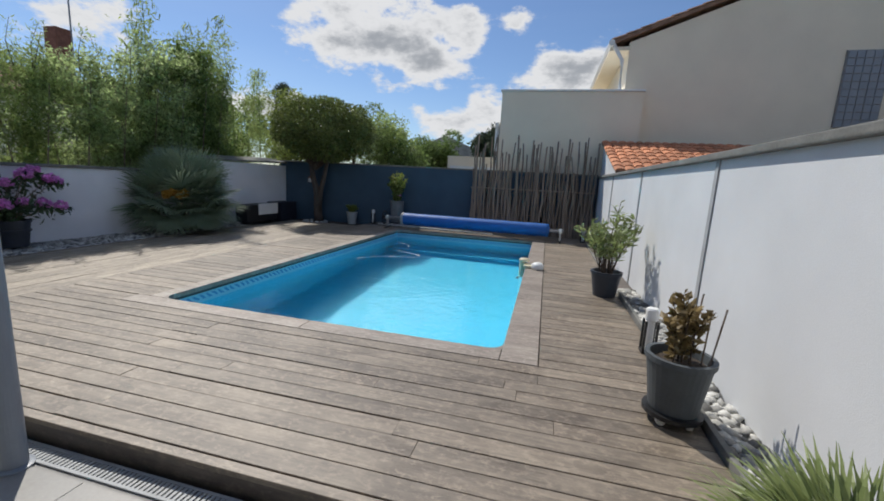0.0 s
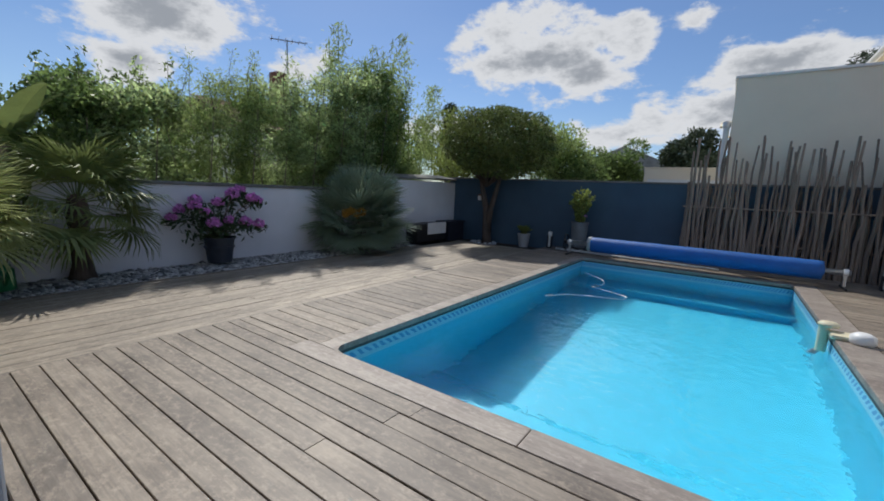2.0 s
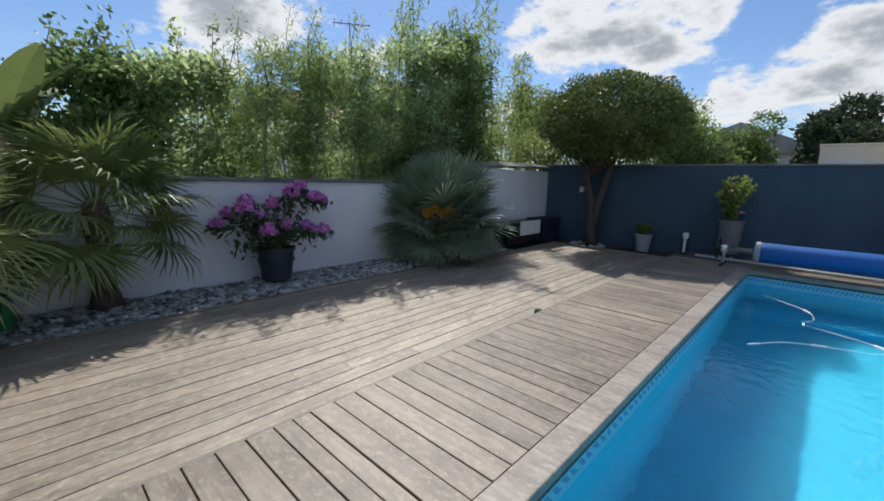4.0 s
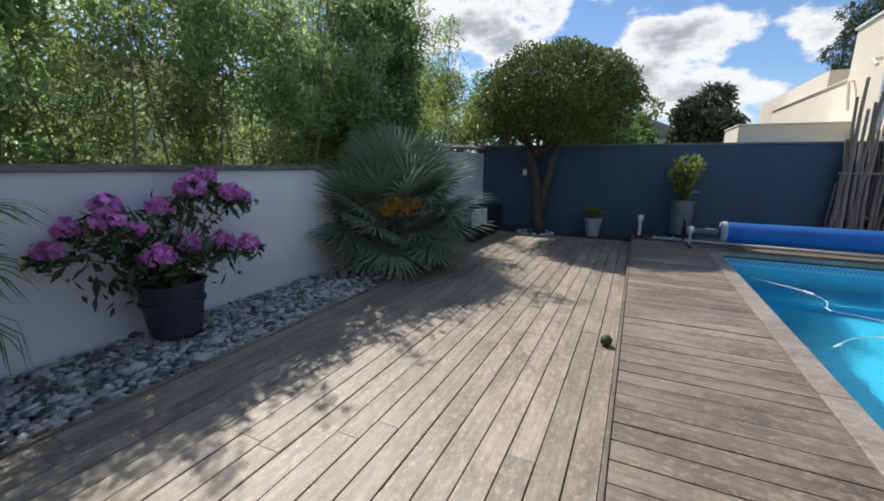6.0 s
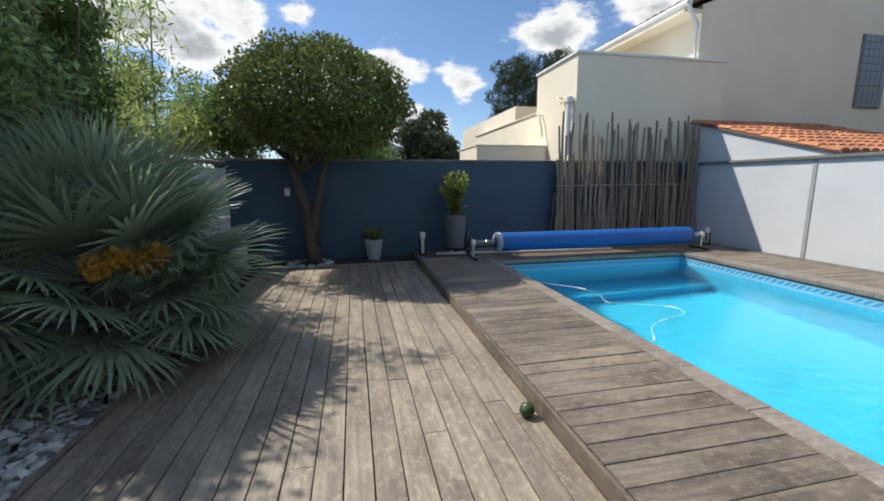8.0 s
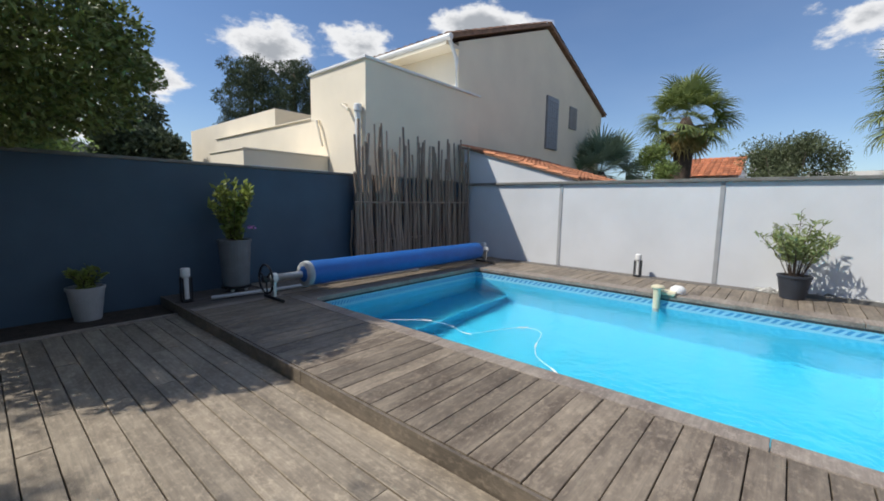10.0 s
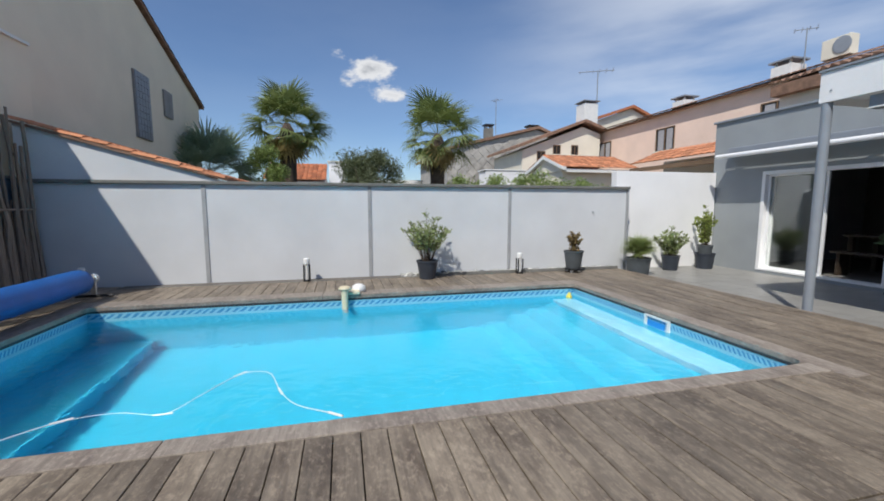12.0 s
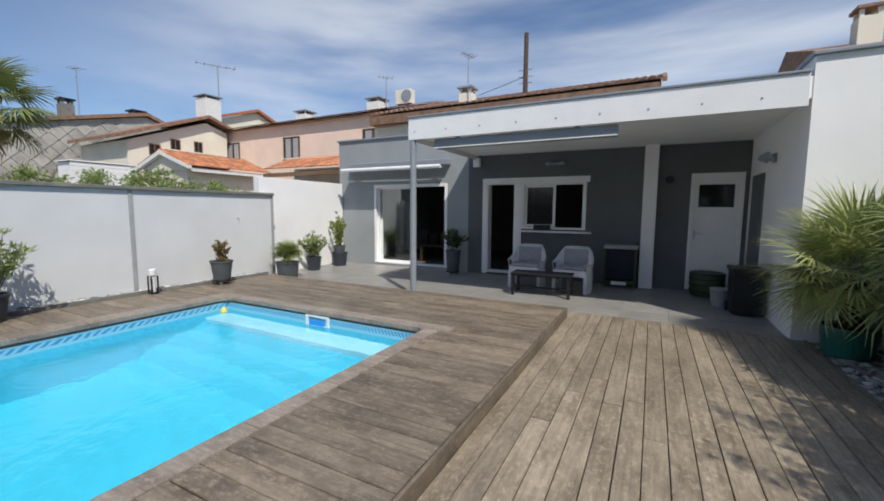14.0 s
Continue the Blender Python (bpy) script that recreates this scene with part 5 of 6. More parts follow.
    aerial("tv_antenna", 36.9, -11.5, 7.9, 11.8, 10, "thin aerial mast on the slate house", 3, 0.8, 0.04)
    w = part("window", box(22.12, 22.2, -7.3, -6.4, 3.75, 4.25), "black", g, "barred window")
    for i in range(6):
        part("bar", box(22.08, 22.12, -7.3 + 0.17 * i, -7.26 + 0.17 * i, 3.75, 4.25), "alu", w)
    sh = thing("garden_shed", (0, 0, 0), "white shed with horizontal boards behind the garden wall", "shed")
    part("body", box(20.84, 22.1, -7.25, -4.74, GZ, 3.34), "house_white", sh)
    for i in range(9):
        part("board", box(20.80, 20.838, -7.29, -4.7, 1.5 + 0.21 * i, 1.69 + 0.21 * i, 0.006), "house_white", sh)
    part("flat_roof", box(20.75, 22.2, -7.35, -4.65, 3.39, 3.44), "house_white", sh)
    k = 0
    me = bpy.data.meshes.new("slate")
    a = 0.335
    me.from_pydata([(0, -a, 0), (0, 0, -a), (0, a, 0), (0, 0, a), (-0.03, -a * 0.9, -0.02), (-0.045, 0, -a), (-0.03, a * 0.9, -0.02), (-0.005, 0, a * 0.9)], [],
                   [(4, 5, 6, 7), (0, 1, 5, 4), (1, 2, 6, 5), (2, 3, 7, 6), (3, 0, 4, 7)])
    me.materials.append(M["slate"])
    for j in range(11):
        for i in range(14):
            y, z = -2.9 - 0.66 * i - (0.33 if j % 2 else 0), 2.1 + 0.33 * j
            top = 4.7 + (-2.6 - y) * 1.45 / 6.0 if y > -8.6 else 6.15 - (-8.6 - y) * 1.25 / 3.4
            if z + 0.2 < top and y > -11.7 and not (-7.7 < y < -6.0 and 3.4 < z < 4.6):
                ob = new("slate", me)
                ob.parent = g
                ob.location = (22.19, y, z)
    o = thing("orange_garage", (0, 0, 0), "low garage with a bright orange clay tile roof", "garage")
    part("wall", box(20.3, 24.6, -14.2, -9.5, GZ, 3.4), "pale_wall", o, "pale rendered wall")
    part("gable", prism_y([(20.1, 3.4), (24.7, 3.4), (22.25, 4.3)], -9.7, -9.4), "pale_wall", o)
    part("barge_board", prism_y([(19.7, 3.42), (22.22, 4.3), (25.1, 3.36), (25.1, 3.56), (22.22, 4.52), (19.7, 3.62)], -9.4, -9.15), "white", o, "white barge board")
    part("fascia", box(19.8, 19.9, -14.4, -9.41, 3.3, 3.5), "white", o, "white fascia board")
    tile_parts(o, (22.3, -14.5, 4.56), (0, 1, 0), (-2.5, 0, -0.95), 5.35, 2.75)
    part("roof", roof_tiles((22.2, -14.5, 4.56), (0, 1, 0), (2.8, 0, -0.95), 5.35, 2.95, 0.28, 0.4, 0.06), "roof", o, "orange tile roof slope")
    tile_parts(o, (8.6, -10.8, 3.75), (1, 0, 0), (0, 1.5, -0.62), 5.4, 1.62)
    part("porch_beam", box(8.6, 14.0, -9.35, -9.25, 2.78, 2.95), "wood_in", o, "brown beam")
    part("porch_wall", box(8.6, 13.9, -11.2, -11.0, GZ, 3.3), "pale_wall", o)
    b = thing("back_house", (0, 0, 0), "rear wing of the house with an old tile roof", "house")
    part("wall", box(-2.1, 9.0, -16.5, -11.2, GZ, 5.1), "pale_wall", b)
    part("roof", roof_tiles((-2.3, -13.6, 6.3), (1, 0, 0), (0, 2.7, -0.88), 11.5, 2.84, 0.26, 0.4, 0.055), "roof_old", b, "weathered tile roof slope")
    part("roof_deck", prism_x([(-16.5, 5.0), (-10.9, 5.0), (-10.9, 5.36), (-13.6, 6.26), (-16.5, 5.3)], -2.2, 9.1), "roof_old", b)
    part("verge", prism_x([(-10.85, 5.34), (-13.6, 6.24), (-13.6, 6.4), (-10.85, 5.5)], -2.36, -2.22), "roof_old", b, "dark verge board")
    chimney(b, 4.75, -11.7, 5.3, 6.0, 0.55, "pale_wall", "steel_grey")
    part("vent", lathe([(0.1, 0), (0.1, 0.18), (0.14, 0.2), (0.14, 0.26), (0.03, 0.32)], 14, (1.95, -11.9, 5.45)), "brick", b, "red clay roof vent")
    aerial("tv_antenna", 4.6, -11.4, 5.4, 7.45, 70, "television aerial on the rear roof", 6, 0.6)
    p = thing("utility_pole", (2.6, -12.5, GZ), "dark wooden utility pole behind the roof", "pole")
    part("pole", lathe([(0.14, 0), (0.085, 8.5)], 12), "bark", p)
    for z in (6.6, 6.85, 7.1):
        part("insulator_arm", tube([(-0.28, 0, z), (0.28, 0, z)], 0.015, seg=6), "steel_grey", p)
    part("cable", tube([(0, 0, 6.85), (3.5, -0.4, 6.15), (7.5, -1, 6.4)], 0.012, seg=5), "black", p)
    s = thing("brown_house", (0, 0, 0), "house with a brown overhanging roof and chimney behind the wing", "house")
    part("wall", box(-12, -5.9, -14, -9.6, GZ, 4.9), "pale_wall", s)
    part("roof", prism_x([(-14.5, 4.8), (-9.0, 4.95), (-9.0, 5.1), (-11.8, 6.0)], -12.5, -5.4), "roof_old", s, "brown overhanging roof")
    chimney(s, -6.5, -9.9, 5.3, 5.95, 0.45, "pale_wall", "roof_old")


pink_row()

# ---- pool fittings ----
part("pool_step", box(0.003, PX - 0.003, 0.003, 0.36, -0.6, -0.42, 0.02), "liner_pale", pool, "pale submerged top step")
edge = [(0.003, DEEP + 0.003), (0.003, -0.604), (0.40, -0.604)]
for k in range(3):
    edge += [(0.40 + 0.34 * k + 0.05, -0.69 - 0.25 * k), (0.40 + 0.34 * k + 0.13, -0.85 - 0.25 * k + 0.004), (0.40 + 0.34 * (k + 1), -0.854 - 0.25 * k)]
edge += [(1.55, DEEP + 0.003)]
part("pool_steps", prism_x(edge, 0.003, PX - 0.003), "liner", pool, "sloping submerged steps")
part("coping_board", box(-0.15, 0.012, 0.016, PY * 0.34, -0.05, 0.004, 0.008), "coping", pool, "weathered wooden coping board")
part("coping_board", box(-0.15, 0.012, PY * 0.34 + 0.004, PY * 0.68, -0.05, 0.004, 0.008), "coping", pool, "weathered wooden coping board")
part("coping_board", box(-0.15, 0.012, PY * 0.68 + 0.004, PY + 0.27, -0.05, 0.004, 0.008), "coping", pool, "weathered wooden coping board")
for a, b in ((-0.19, 1.6), (1.604, 3.9), (3.904, PY + 0.27)):
    part("coping_board", box(PX - 0.012, PX + 0.275, a, b, -0.05, 0.004, 0.008), "coping", pool, "weathered wooden coping board")
for a, b in ((-0.278, 1.7), (1.704, PX - 0.016)):
    ob = part("coping_board", box(a, b, -0.19, 0.012, -0.05, 0.004, 0.008), "coping", pool, "weathered wooden coping board")
    ob = part("coping_board", box(max(a, 0.016), b, PY - 0.012, PY + 0.27, -0.05, 0.004, 0.008), "coping", pool, "weathered wooden coping board")
for x, y, sx, sy in ((0.012, 0.012, 1, 1), (PX - 0.012, 0.012, -1, 1), (0.012, PY - 0.012, 1, -1), (PX - 0.012, PY - 0.012, -1, -1)):
    r = 0.13
    pts = [(x, y)] + [(x + sx * r * (1 - math.sin(a)), y + sy * r * (1 - math.cos(a))) for a in np.linspace(0, math.pi / 2, 7)]
    part("coping_corner", slab(pts, -0.05, 0.003), "coping", pool)


def frieze_material():
    """Printed band of the liner: a darker rope of waves on pale blue."""
    m = bpy.data.materials.new("frieze_print")
    m.use_nodes = True
    nt = m.node_tree
    n, l = nt.nodes.new, nt.links.new
    p = nt.nodes["Principled BSDF"]
    p.inputs["Roughness"].default_value = 0.4
    tc, wv, cr = n("ShaderNodeTexCoord"), n("ShaderNodeTexWave"), n("ShaderNodeMix")
    mp = n("ShaderNodeMapping")
    mp.inputs["Rotation"].default_value = (radians(40), radians(-40), 0)
    cr.data_type = "RGBA"
    wv.inputs["Scale"].default_value, wv.inputs["Distortion"].default_value, wv.inputs["Detail"].default_value = 8.5, 2.2, 1.5
    l(tc.outputs["Object"], mp.inputs[0])
    l(mp.outputs[0], wv.inputs[0])
    f = n("ShaderNodeMapRange")
    f.inputs[1].default_value, f.inputs[2].default_value = 0.42, 0.58
    l(wv.outputs["Fac"], f.inputs[0])
    l(f.outputs[0], cr.inputs[0])
    cr.inputs[6].default_value, cr.inputs[7].default_value = (0.05, 0.28, 0.53, 1), (0.25, 0.56, 0.72, 1)
    l(cr.outputs[2], p.inputs["Base Color"])
    return m


M["frieze"] = frieze_material()
for x0, x1, y0, y1 in ((0.0, 0.004, 0.005, PY - 0.005), (PX - 0.004, PX, 0.005, PY - 0.005), (0.005, PX - 0.005, 0.0, 0.004), (0.005, PX - 0.005, PY - 0.004, PY)):
    part("liner_border", box(x0, x1, y0, y1, -0.098, -0.077), "liner_pale", pool, "pale printed border of the liner")
    part("frieze", box(x0, x1, y0, y1, -0.152, -0.1), "frieze", pool, "blue rope pattern printed on the liner")
    part("liner_border", box(x0, x1, y0, y1, -0.2, -0.154), "liner_pale", pool, "pale printed border of the liner")
for x0, x1, y0, y1 in ((0.0, 0.009, 0.01, PY - 0.01), (PX - 0.009, PX, 0.01, PY - 0.01), (0.01, PX - 0.01, 0.0, 0.009), (0.01, PX - 0.01, PY - 0.009, PY)):
    part("rim", box(x0, x1, y0, y1, -0.076, -0.0505), "rim", pool, "dark rim profile under the coping")

sk = thing("pool_skimmer", (1.62, 0.0, -0.12), "white pool skimmer mouth with a blue flap in the liner", "skimmer")
part("frame", pierced(-0.2, 0.2, 0.004, 0.02, -0.11, 0.06, [(-0.16, 0.16, -0.08, 0.035)]), "white", sk)
part("flap", box(-0.13, 0.13, 0.012, 0.03, -0.09, 0.0, 0.006), "flap", sk, "blue skimmer flap")
th = thing("floating_dispenser", (3.30, 0.16, WATER), "small yellow float in the corner of the pool", "pool float")
part("body", lathe([(0.02, -0.05), (0.045, -0.03), (0.045, 0.02), (0.03, 0.03), (0.02, 0.07), (0.004, 0.075)], 16), "yellow", th, smooth=True)

hook = thing("pool_return_hook", (3.55, 3.52, 0.004), "cream plastic pool filter hook hung over the coping", "pool fitting")
part("cap", lathe([(0.06, 0.075), (0.085, 0.082), (0.09, 0.10), (0.065, 0.125), (0.02, 0.132)], 20, (-0.14, 0.08, 0)), "cream", hook, "cream domed cap", smooth=True)
part("body", lathe([(0.045, -0.20), (0.047, 0.075)], 16, (-0.17, 0.08, 0)), "cream", hook)
part("lid", lathe([(0.09, 0), (0.10, 0.03), (0.095, 0.08), (0.05, 0.11), (0.01, 0.115)], 20, (0.08, -0.12, 0)), "white", hook, "white round lid", smooth=True)
part("bridge", box(-0.14, 0.08, -0.13, 0.1, 0.0, 0.045, 0.015), "cream", hook)
part("inlet", tube([(-0.2, 0.08, -0.2), (-0.24, 0.06, -0.32)], 0.035, seg=10), "steel_grey", hook, "grey inlet tube")


def hose():
    h = thing("pool_cleaner_hose", (0, 0, WATER), "white segmented pool cleaner hose floating on the water", "hose")
    pts = [Vector(p) for p in ((0.3, 5.95, 0), (0.5, 5.75, 0), (0.75, 5.45, 0), (0.82, 5.15, -0.03), (0.74, 4.85, -0.04), (0.95, 4.68, 0), (1.3, 4.48, 0), (1.28, 4.25, 0), (0.88, 4.1, 0), (0.62, 3.95, 0), (0.42, 3.68, 0), (0.27, 3.55, -0.02))]
    dense = []
    for i in range(len(pts) - 1):
        p0, p1, p2, p3 = pts[max(0, i - 1)], pts[i], pts[i + 1], pts[min(len(pts) - 1, i + 2)]
        for k in range(6):
            t = k / 6
            dense.append(0.5 * (2 * p1 + (p2 - p0) * t + (2 * p0 - 5 * p1 + 4 * p2 - p3) * t * t + (3 * p1 - p0 - 3 * p2 + p3) * t ** 3))
    for i in range(0, len(dense) - 12, 12):
        part("hose_segment", tube(dense[i:i + 13], 0.0046, seg=8), "hose", h, smooth=True)
        d = (dense[i + 12] - dense[i + 11]).normalized() * 0.06
        part("connector", tube([dense[i + 12] - d, dense[i + 12] + d], 0.010, seg=10), "white", h, "white hose connector")


hose()


def roller():
    t = thing("pool_cover_roller", (0, 0, 0), "bright blue bubble cover rolled up on an aluminium roller", "pool cover")
    y, z = 6.92, 0.275
    prof = [(0.05, -0.06), (0.15, 0.0), (0.157, 0.03)]
    n = 60
    for i in range(1, n):
        prof.append((0.157 + 0.006 * noise.noise(Vector((i * 0.23, 3, 0))), 0.03 + 3.68 * i / n))
    prof += [(0.153, 3.72), (0.05, 3.75)]
    part("rolled_cover", lathe(prof, 28, m=pose(0.06, y, z, 0, 90, 0)), "blue", t, "rolled blue bubble cover", smooth=True)
    part("cover_end", lathe([(0.152, 0), (0.158, 0.02), (0.164, 0.04), (0.164, 0.07), (0.158, 0.08)], 28, m=pose(0.03, y, z, 0, 90, 0)), "pot_pale", t, "pale wrapped end of the cover", smooth=True)
    part("tube", tube([(-0.42, y, z), (4.12, y, z)], 0.045, seg=16), "alu", t, "aluminium tube", smooth=True)
    for x in (-0.36, 4.06):
        leg = part("stand", box(x - 0.02, x + 0.02, y - 0.03, y + 0.03, 0.05, z - 0.03, 0.006), "alu", t, "metal stand")
        part("foot", tube([(x, y - 0.22, 0.03), (x, y + 0.22, 0.03)], 0.02, seg=8), "black", leg, "black foot")
        part("bearing", lathe([(0.062, -0.03), (0.062, 0.03)], 16, m=pose(x, y, z, 0, 90, 0)), "white", leg)
    wheel = bmesh.new()
    c = (-0.45, y, z)
    ring = [(c[0], c[1] + 0.17 * math.cos(a), c[2] + 0.17 * math.sin(a)) for a in np.linspace(0, 2 * math.pi, 25)]
    add_tube(wheel, ring, 0.013, seg=8)
    hw = part("hand_wheel", wheel, "black", t, "black hand wheel", smooth=True)
    for k in range(3):
        a = k * 2.094 + 0.4
        part("spoke", tube([c, (c[0], c[1] + 0.165 * math.cos(a), c[2] + 0.165 * math.sin(a))], 0.012, seg=6), "black", hw)
    part("hub", lathe([(0.04, -0.04), (0.04, 0.05)], 14, m=pose(*c, 0, 90, 0)), "black", hw)
    p = thing("drain_pipe", (0, 0, 0), "thin white pipe lying on the deck behind the pool", "pipe")
    part("pipe", tube([(-0.86, 7.46, 0.028), (0.5, 7.32, 0.028), (2.4, 7.2, 0.028)], 0.024, seg=10), "white", p, smooth=True)


roller()


# ---- stick screen ----
def screen():
    t = thing("stick_screen", (0, 0, 0), "tall screen of grey-brown weathered sticks leaning on the wall", "screen")
    rng = np.random.default_rng(17)
    for layer, gap, r0, r1, h0, h1, y in ((0, 1.05, 0.013, 0.022, 1.25, 1.7, 0.04), (1, 1.02, 0.022, 0.036, 2.05, 2.6, 0.11)):
        x, k = 1.66, 0
        while x < 4.84:
            r = rng.uniform(r0, r1)
            h = rng.uniform(h0, h1) if k % 6 else rng.uniform(h0 * 0.8, h0)
            lean = rng.normal() * 0.05
            pts = []
            for i in range(6):
                u = i / 5
                kink = rng.normal() * (0.016 if 0 < i else 0.0)
                pts.append((x + lean * u + kink, NORTH - y - r - 0.07 * (1 - u) * layer - abs(rng.normal()) * 0.012, h * u))
            part("stick", tube(pts, r, r * 0.66, 7), "cane", t)
            x += r * 2 * rng.uniform(0.75, 1.35) * gap
            k += 1
    for z in (0.5, 1.18):
        part("rail", tube([(1.62, NORTH - 0.20, z), (4.86, NORTH - 0.19, z + 0.02)], 0.016, seg=8), "cane", t, "horizontal stick rail")


screen()


# ---- lanterns, pots ----
def lantern(at, label, tall=0.24):
    t = thing("garden_lantern", at, label, "lantern", "garden lanterns")
    part("base", box(-0.055, 0.055, -0.055, 0.055, 0, 0.03, 0.004), "black", t)
    for dx in (-1, 1):
        for dy in (-1, 1):
            part("leg", box(dx * 0.045 - 0.009, dx * 0.045 + 0.009, dy * 0.045 - 0.009, dy * 0.045 + 0.009, 0.03, tall, 0.002), "black", t)
    part("tube", lathe([(0.032, 0.03), (0.032, tall)], 14), "white", t, "pale inner tube")
    part("head", lathe([(0.042, tall), (0.05, tall + 0.012), (0.05, tall + 0.09), (0.042, tall + 0.105), (0.005, tall + 0.11)], 20), "white", t, "white lamp head")


lantern((4.70, 4.21, 0.0), "small black and white solar lantern on the deck", 0.28)
lantern((4.60, 0.42, 0.0), "small black and white solar lantern on the deck", 0.28)
lantern((4.62, 7.35, 0.0), "small black and white solar lantern beside the stick screen")
lantern((-1.08, 7.6, 0.0), "small black and white solar lantern at the deck's corner", 0.29)

t, z = potted("potted_oleander", (4.48, 2.2, 0.0), "bushy green oleander in a dark grey pot on the deck", 0.185, 0.32, "pot", flare=0.7)
bush_in_pot(t, z, np.random.default_rng(1), 22, 0.44, 0.86, 760, 0.12, "olean", spikes=0.35)
t, z = potted("potted_maple", (4.50, -0.64, 0.0), "russet-leaved young shrub with stakes in a grey pot on a caddy", 0.18, 0.33, "pot_mid", flare=0.72, caddy=True)
bush_in_pot(t, z, np.random.default_rng(2), 8, 0.16, 0.40, 330, 0.066, "russet", aspect=0.55, spikes=0.15)
for x, y, dx, h in ((0.05, 0.06, 0.03, 0.40), (0.10, -0.02, 0.01, 0.33), (0.11, -0.08, 0.04, 0.36)):
    part("stake", tube([(x, y, z - 0.08), (x + dx, y - dx * 0.5, z + h)], 0.005, seg=6), "bark_pale", t, "thin plant stake")

t, z = potted("potted_cycad", (4.47, -2.06, TILE), "small palm with a short trunk in a wide grey pot", 0.23, 0.36, "pot_mid", flare=0.82)
part("trunk", lathe([(0.07, z - 0.04), (0.08, z + 0.06), (0.055, z + 0.24), (0.02, z + 0.27)], 12), "bark", t, smooth=True)
set_fronds(t, frond_meshes("frond", 0.06, 0.28, "fan_green", 3, n=22, spread=62, width=0.013, droop=0.45), (0, 0, z + 0.19), 44, -22, 58, np.random.default_rng(6), (0.88, 1.2))
t, z = potted("potted_shrub", (4.93, -3.25, TILE), "leafy green shrub in a dark ribbed pot", 0.18, 0.32, "pot")
bush_in_pot(t, z, np.random.default_rng(8), 20, 0.37, 0.62, 900, 0.09, "olean", spikes=0.15, aspect=0.35)
t, z = potted("potted_climber", (4.93, -4.15, TILE), "tall leafy plant in stacked dark pots against the wall", 0.2, 0.34, "pot")
part("upper_pot", lathe([(a, b + z) for a, b in pot_profile(0.15, 0.22)], 24), "pot_mid", t)
bush_in_pot(t, z + 0.2, np.random.default_rng(12), 12, 0.27, 0.86, 560, 0.085, "lime", spikes=0.15, aspect=0.55)
t, z = potted("potted_rubber_plant", (1.76, -4.3, TILE), "dark broad-leaved plant in a tall grey pot by the door", 0.17, 0.46, "pot_mid", flare=0.74, caddy=True)
bush_in_pot(t, z, np.random.default_rng(14), 10, 0.3, 0.5, 190, 0.15, "rhodo", spikes=0.3, aspect=0.5)
t, z = potted("potted_lemon_tree", (-0.44, 7.78, 0.0), "light green shrub with a pink bloom in a tall grey pot", 0.20, 0.60, "pot_light", flare=0.78, caddy=True)
bush_in_pot(t, z, np.random.default_rng(15), 20, 0.29, 0.86, 1150, 0.09, "lime", spikes=0.1, aspect=0.5)
part("bloom", leaf_mesh(np.array((0.15, -0.17, z + 0.2)) + np.random.default_rng(1).normal(size=(20, 3)) * 0.02, 0.03, 0.8), "petal", t, "small pink bloom")
t, z = potted("potted_herbs", (-1.92, 7.95, LOW), "low green plant in a small pale pot by the navy wall", 0.165, 0.36, "pot_pale", flare=0.7)
bush_in_pot(t, z, np.random.default_rng(16), 16, 0.2, 0.28, 600, 0.06, "lime", spikes=0.1, aspect=0.4)
t, z = potted("potted_fan_palm", (-3.98, -1.55, LOW), "spreading fan palm in a big teal pot beside the white wing", 0.235, 0.30, "pot_teal", flare=0.8)
part("trunk", lathe([(0.1, z - 0.04), (0.11, z + 0.4), (0.05, z + 0.75)], 12), "bark", t, smooth=True)
# fronds use the leaf colour lightened to look sunlit
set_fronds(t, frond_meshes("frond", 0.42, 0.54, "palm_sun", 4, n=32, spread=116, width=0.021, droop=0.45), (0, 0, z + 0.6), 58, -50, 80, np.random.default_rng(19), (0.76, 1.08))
wc = thing("watering_can", (-4.35, -1.2, LOW), "bright green plastic watering can beside the palm", "watering can")
part("body", lathe([(0.12, 0), (0.13, 0.02), (0.12, 0.24), (0.09, 0.27), (0.09, 0.3)], 20), "green", wc, smooth=True)
part("spout", tube([(0.1, 0.02, 0.08), (0.26, 0.05, 0.28)], 0.03, 0.02, 10), "green", wc)
part("handle", tube([(-0.05, 0, 0.28), (-0.12, 0, 0.38), (0.06, 0, 0.4), (0.08, 0, 0.3)], 0.014, seg=8), "green", wc)

# ball on the deck
b = bmesh.new()
bmesh.ops.create_icosphere(b, subdivisions=3, radius=0.045)
for v in b.verts:
    v.co *= 1 + 0.09 * noise.noise(v.co * 45)
    v.co.z += 0.044
ball = tagged(link("dog_ball", b, "rhodo"), "small worn green-brown ball on the deck", "ball")
ball.location = (-1.29, 2.66, LOW)

# heat pump in the corner
hp = thing("pool_heat_pump", (-4.0, 6.45, LOW), "dark pool heat pump with a white cover in the corner", "heat pump")
part("body", box(-0.2, 0.16, -0.62, 0.62, 0.06, 0.52, 0.02), "black", hp)
part("front_cover", box(0.165, 0.19, -0.2, 0.6, 0.24, 0.54, 0.02), "white", hp, "white cover panel")
for y in (-0.45, 0.45):
    part("foot", box(-0.15, 0.12, y - 0.04, y + 0.04, 0, 0.058), "black", hp)
bx = thing("storage_box", (-4.05, 7.55, LOW), "low dark navy storage box against the corner wall", "storage box")
part("body", box(-0.2, 0.24, -0.36, 0.4, 0, 0.5, 0.02), "navy_cloth", bx)
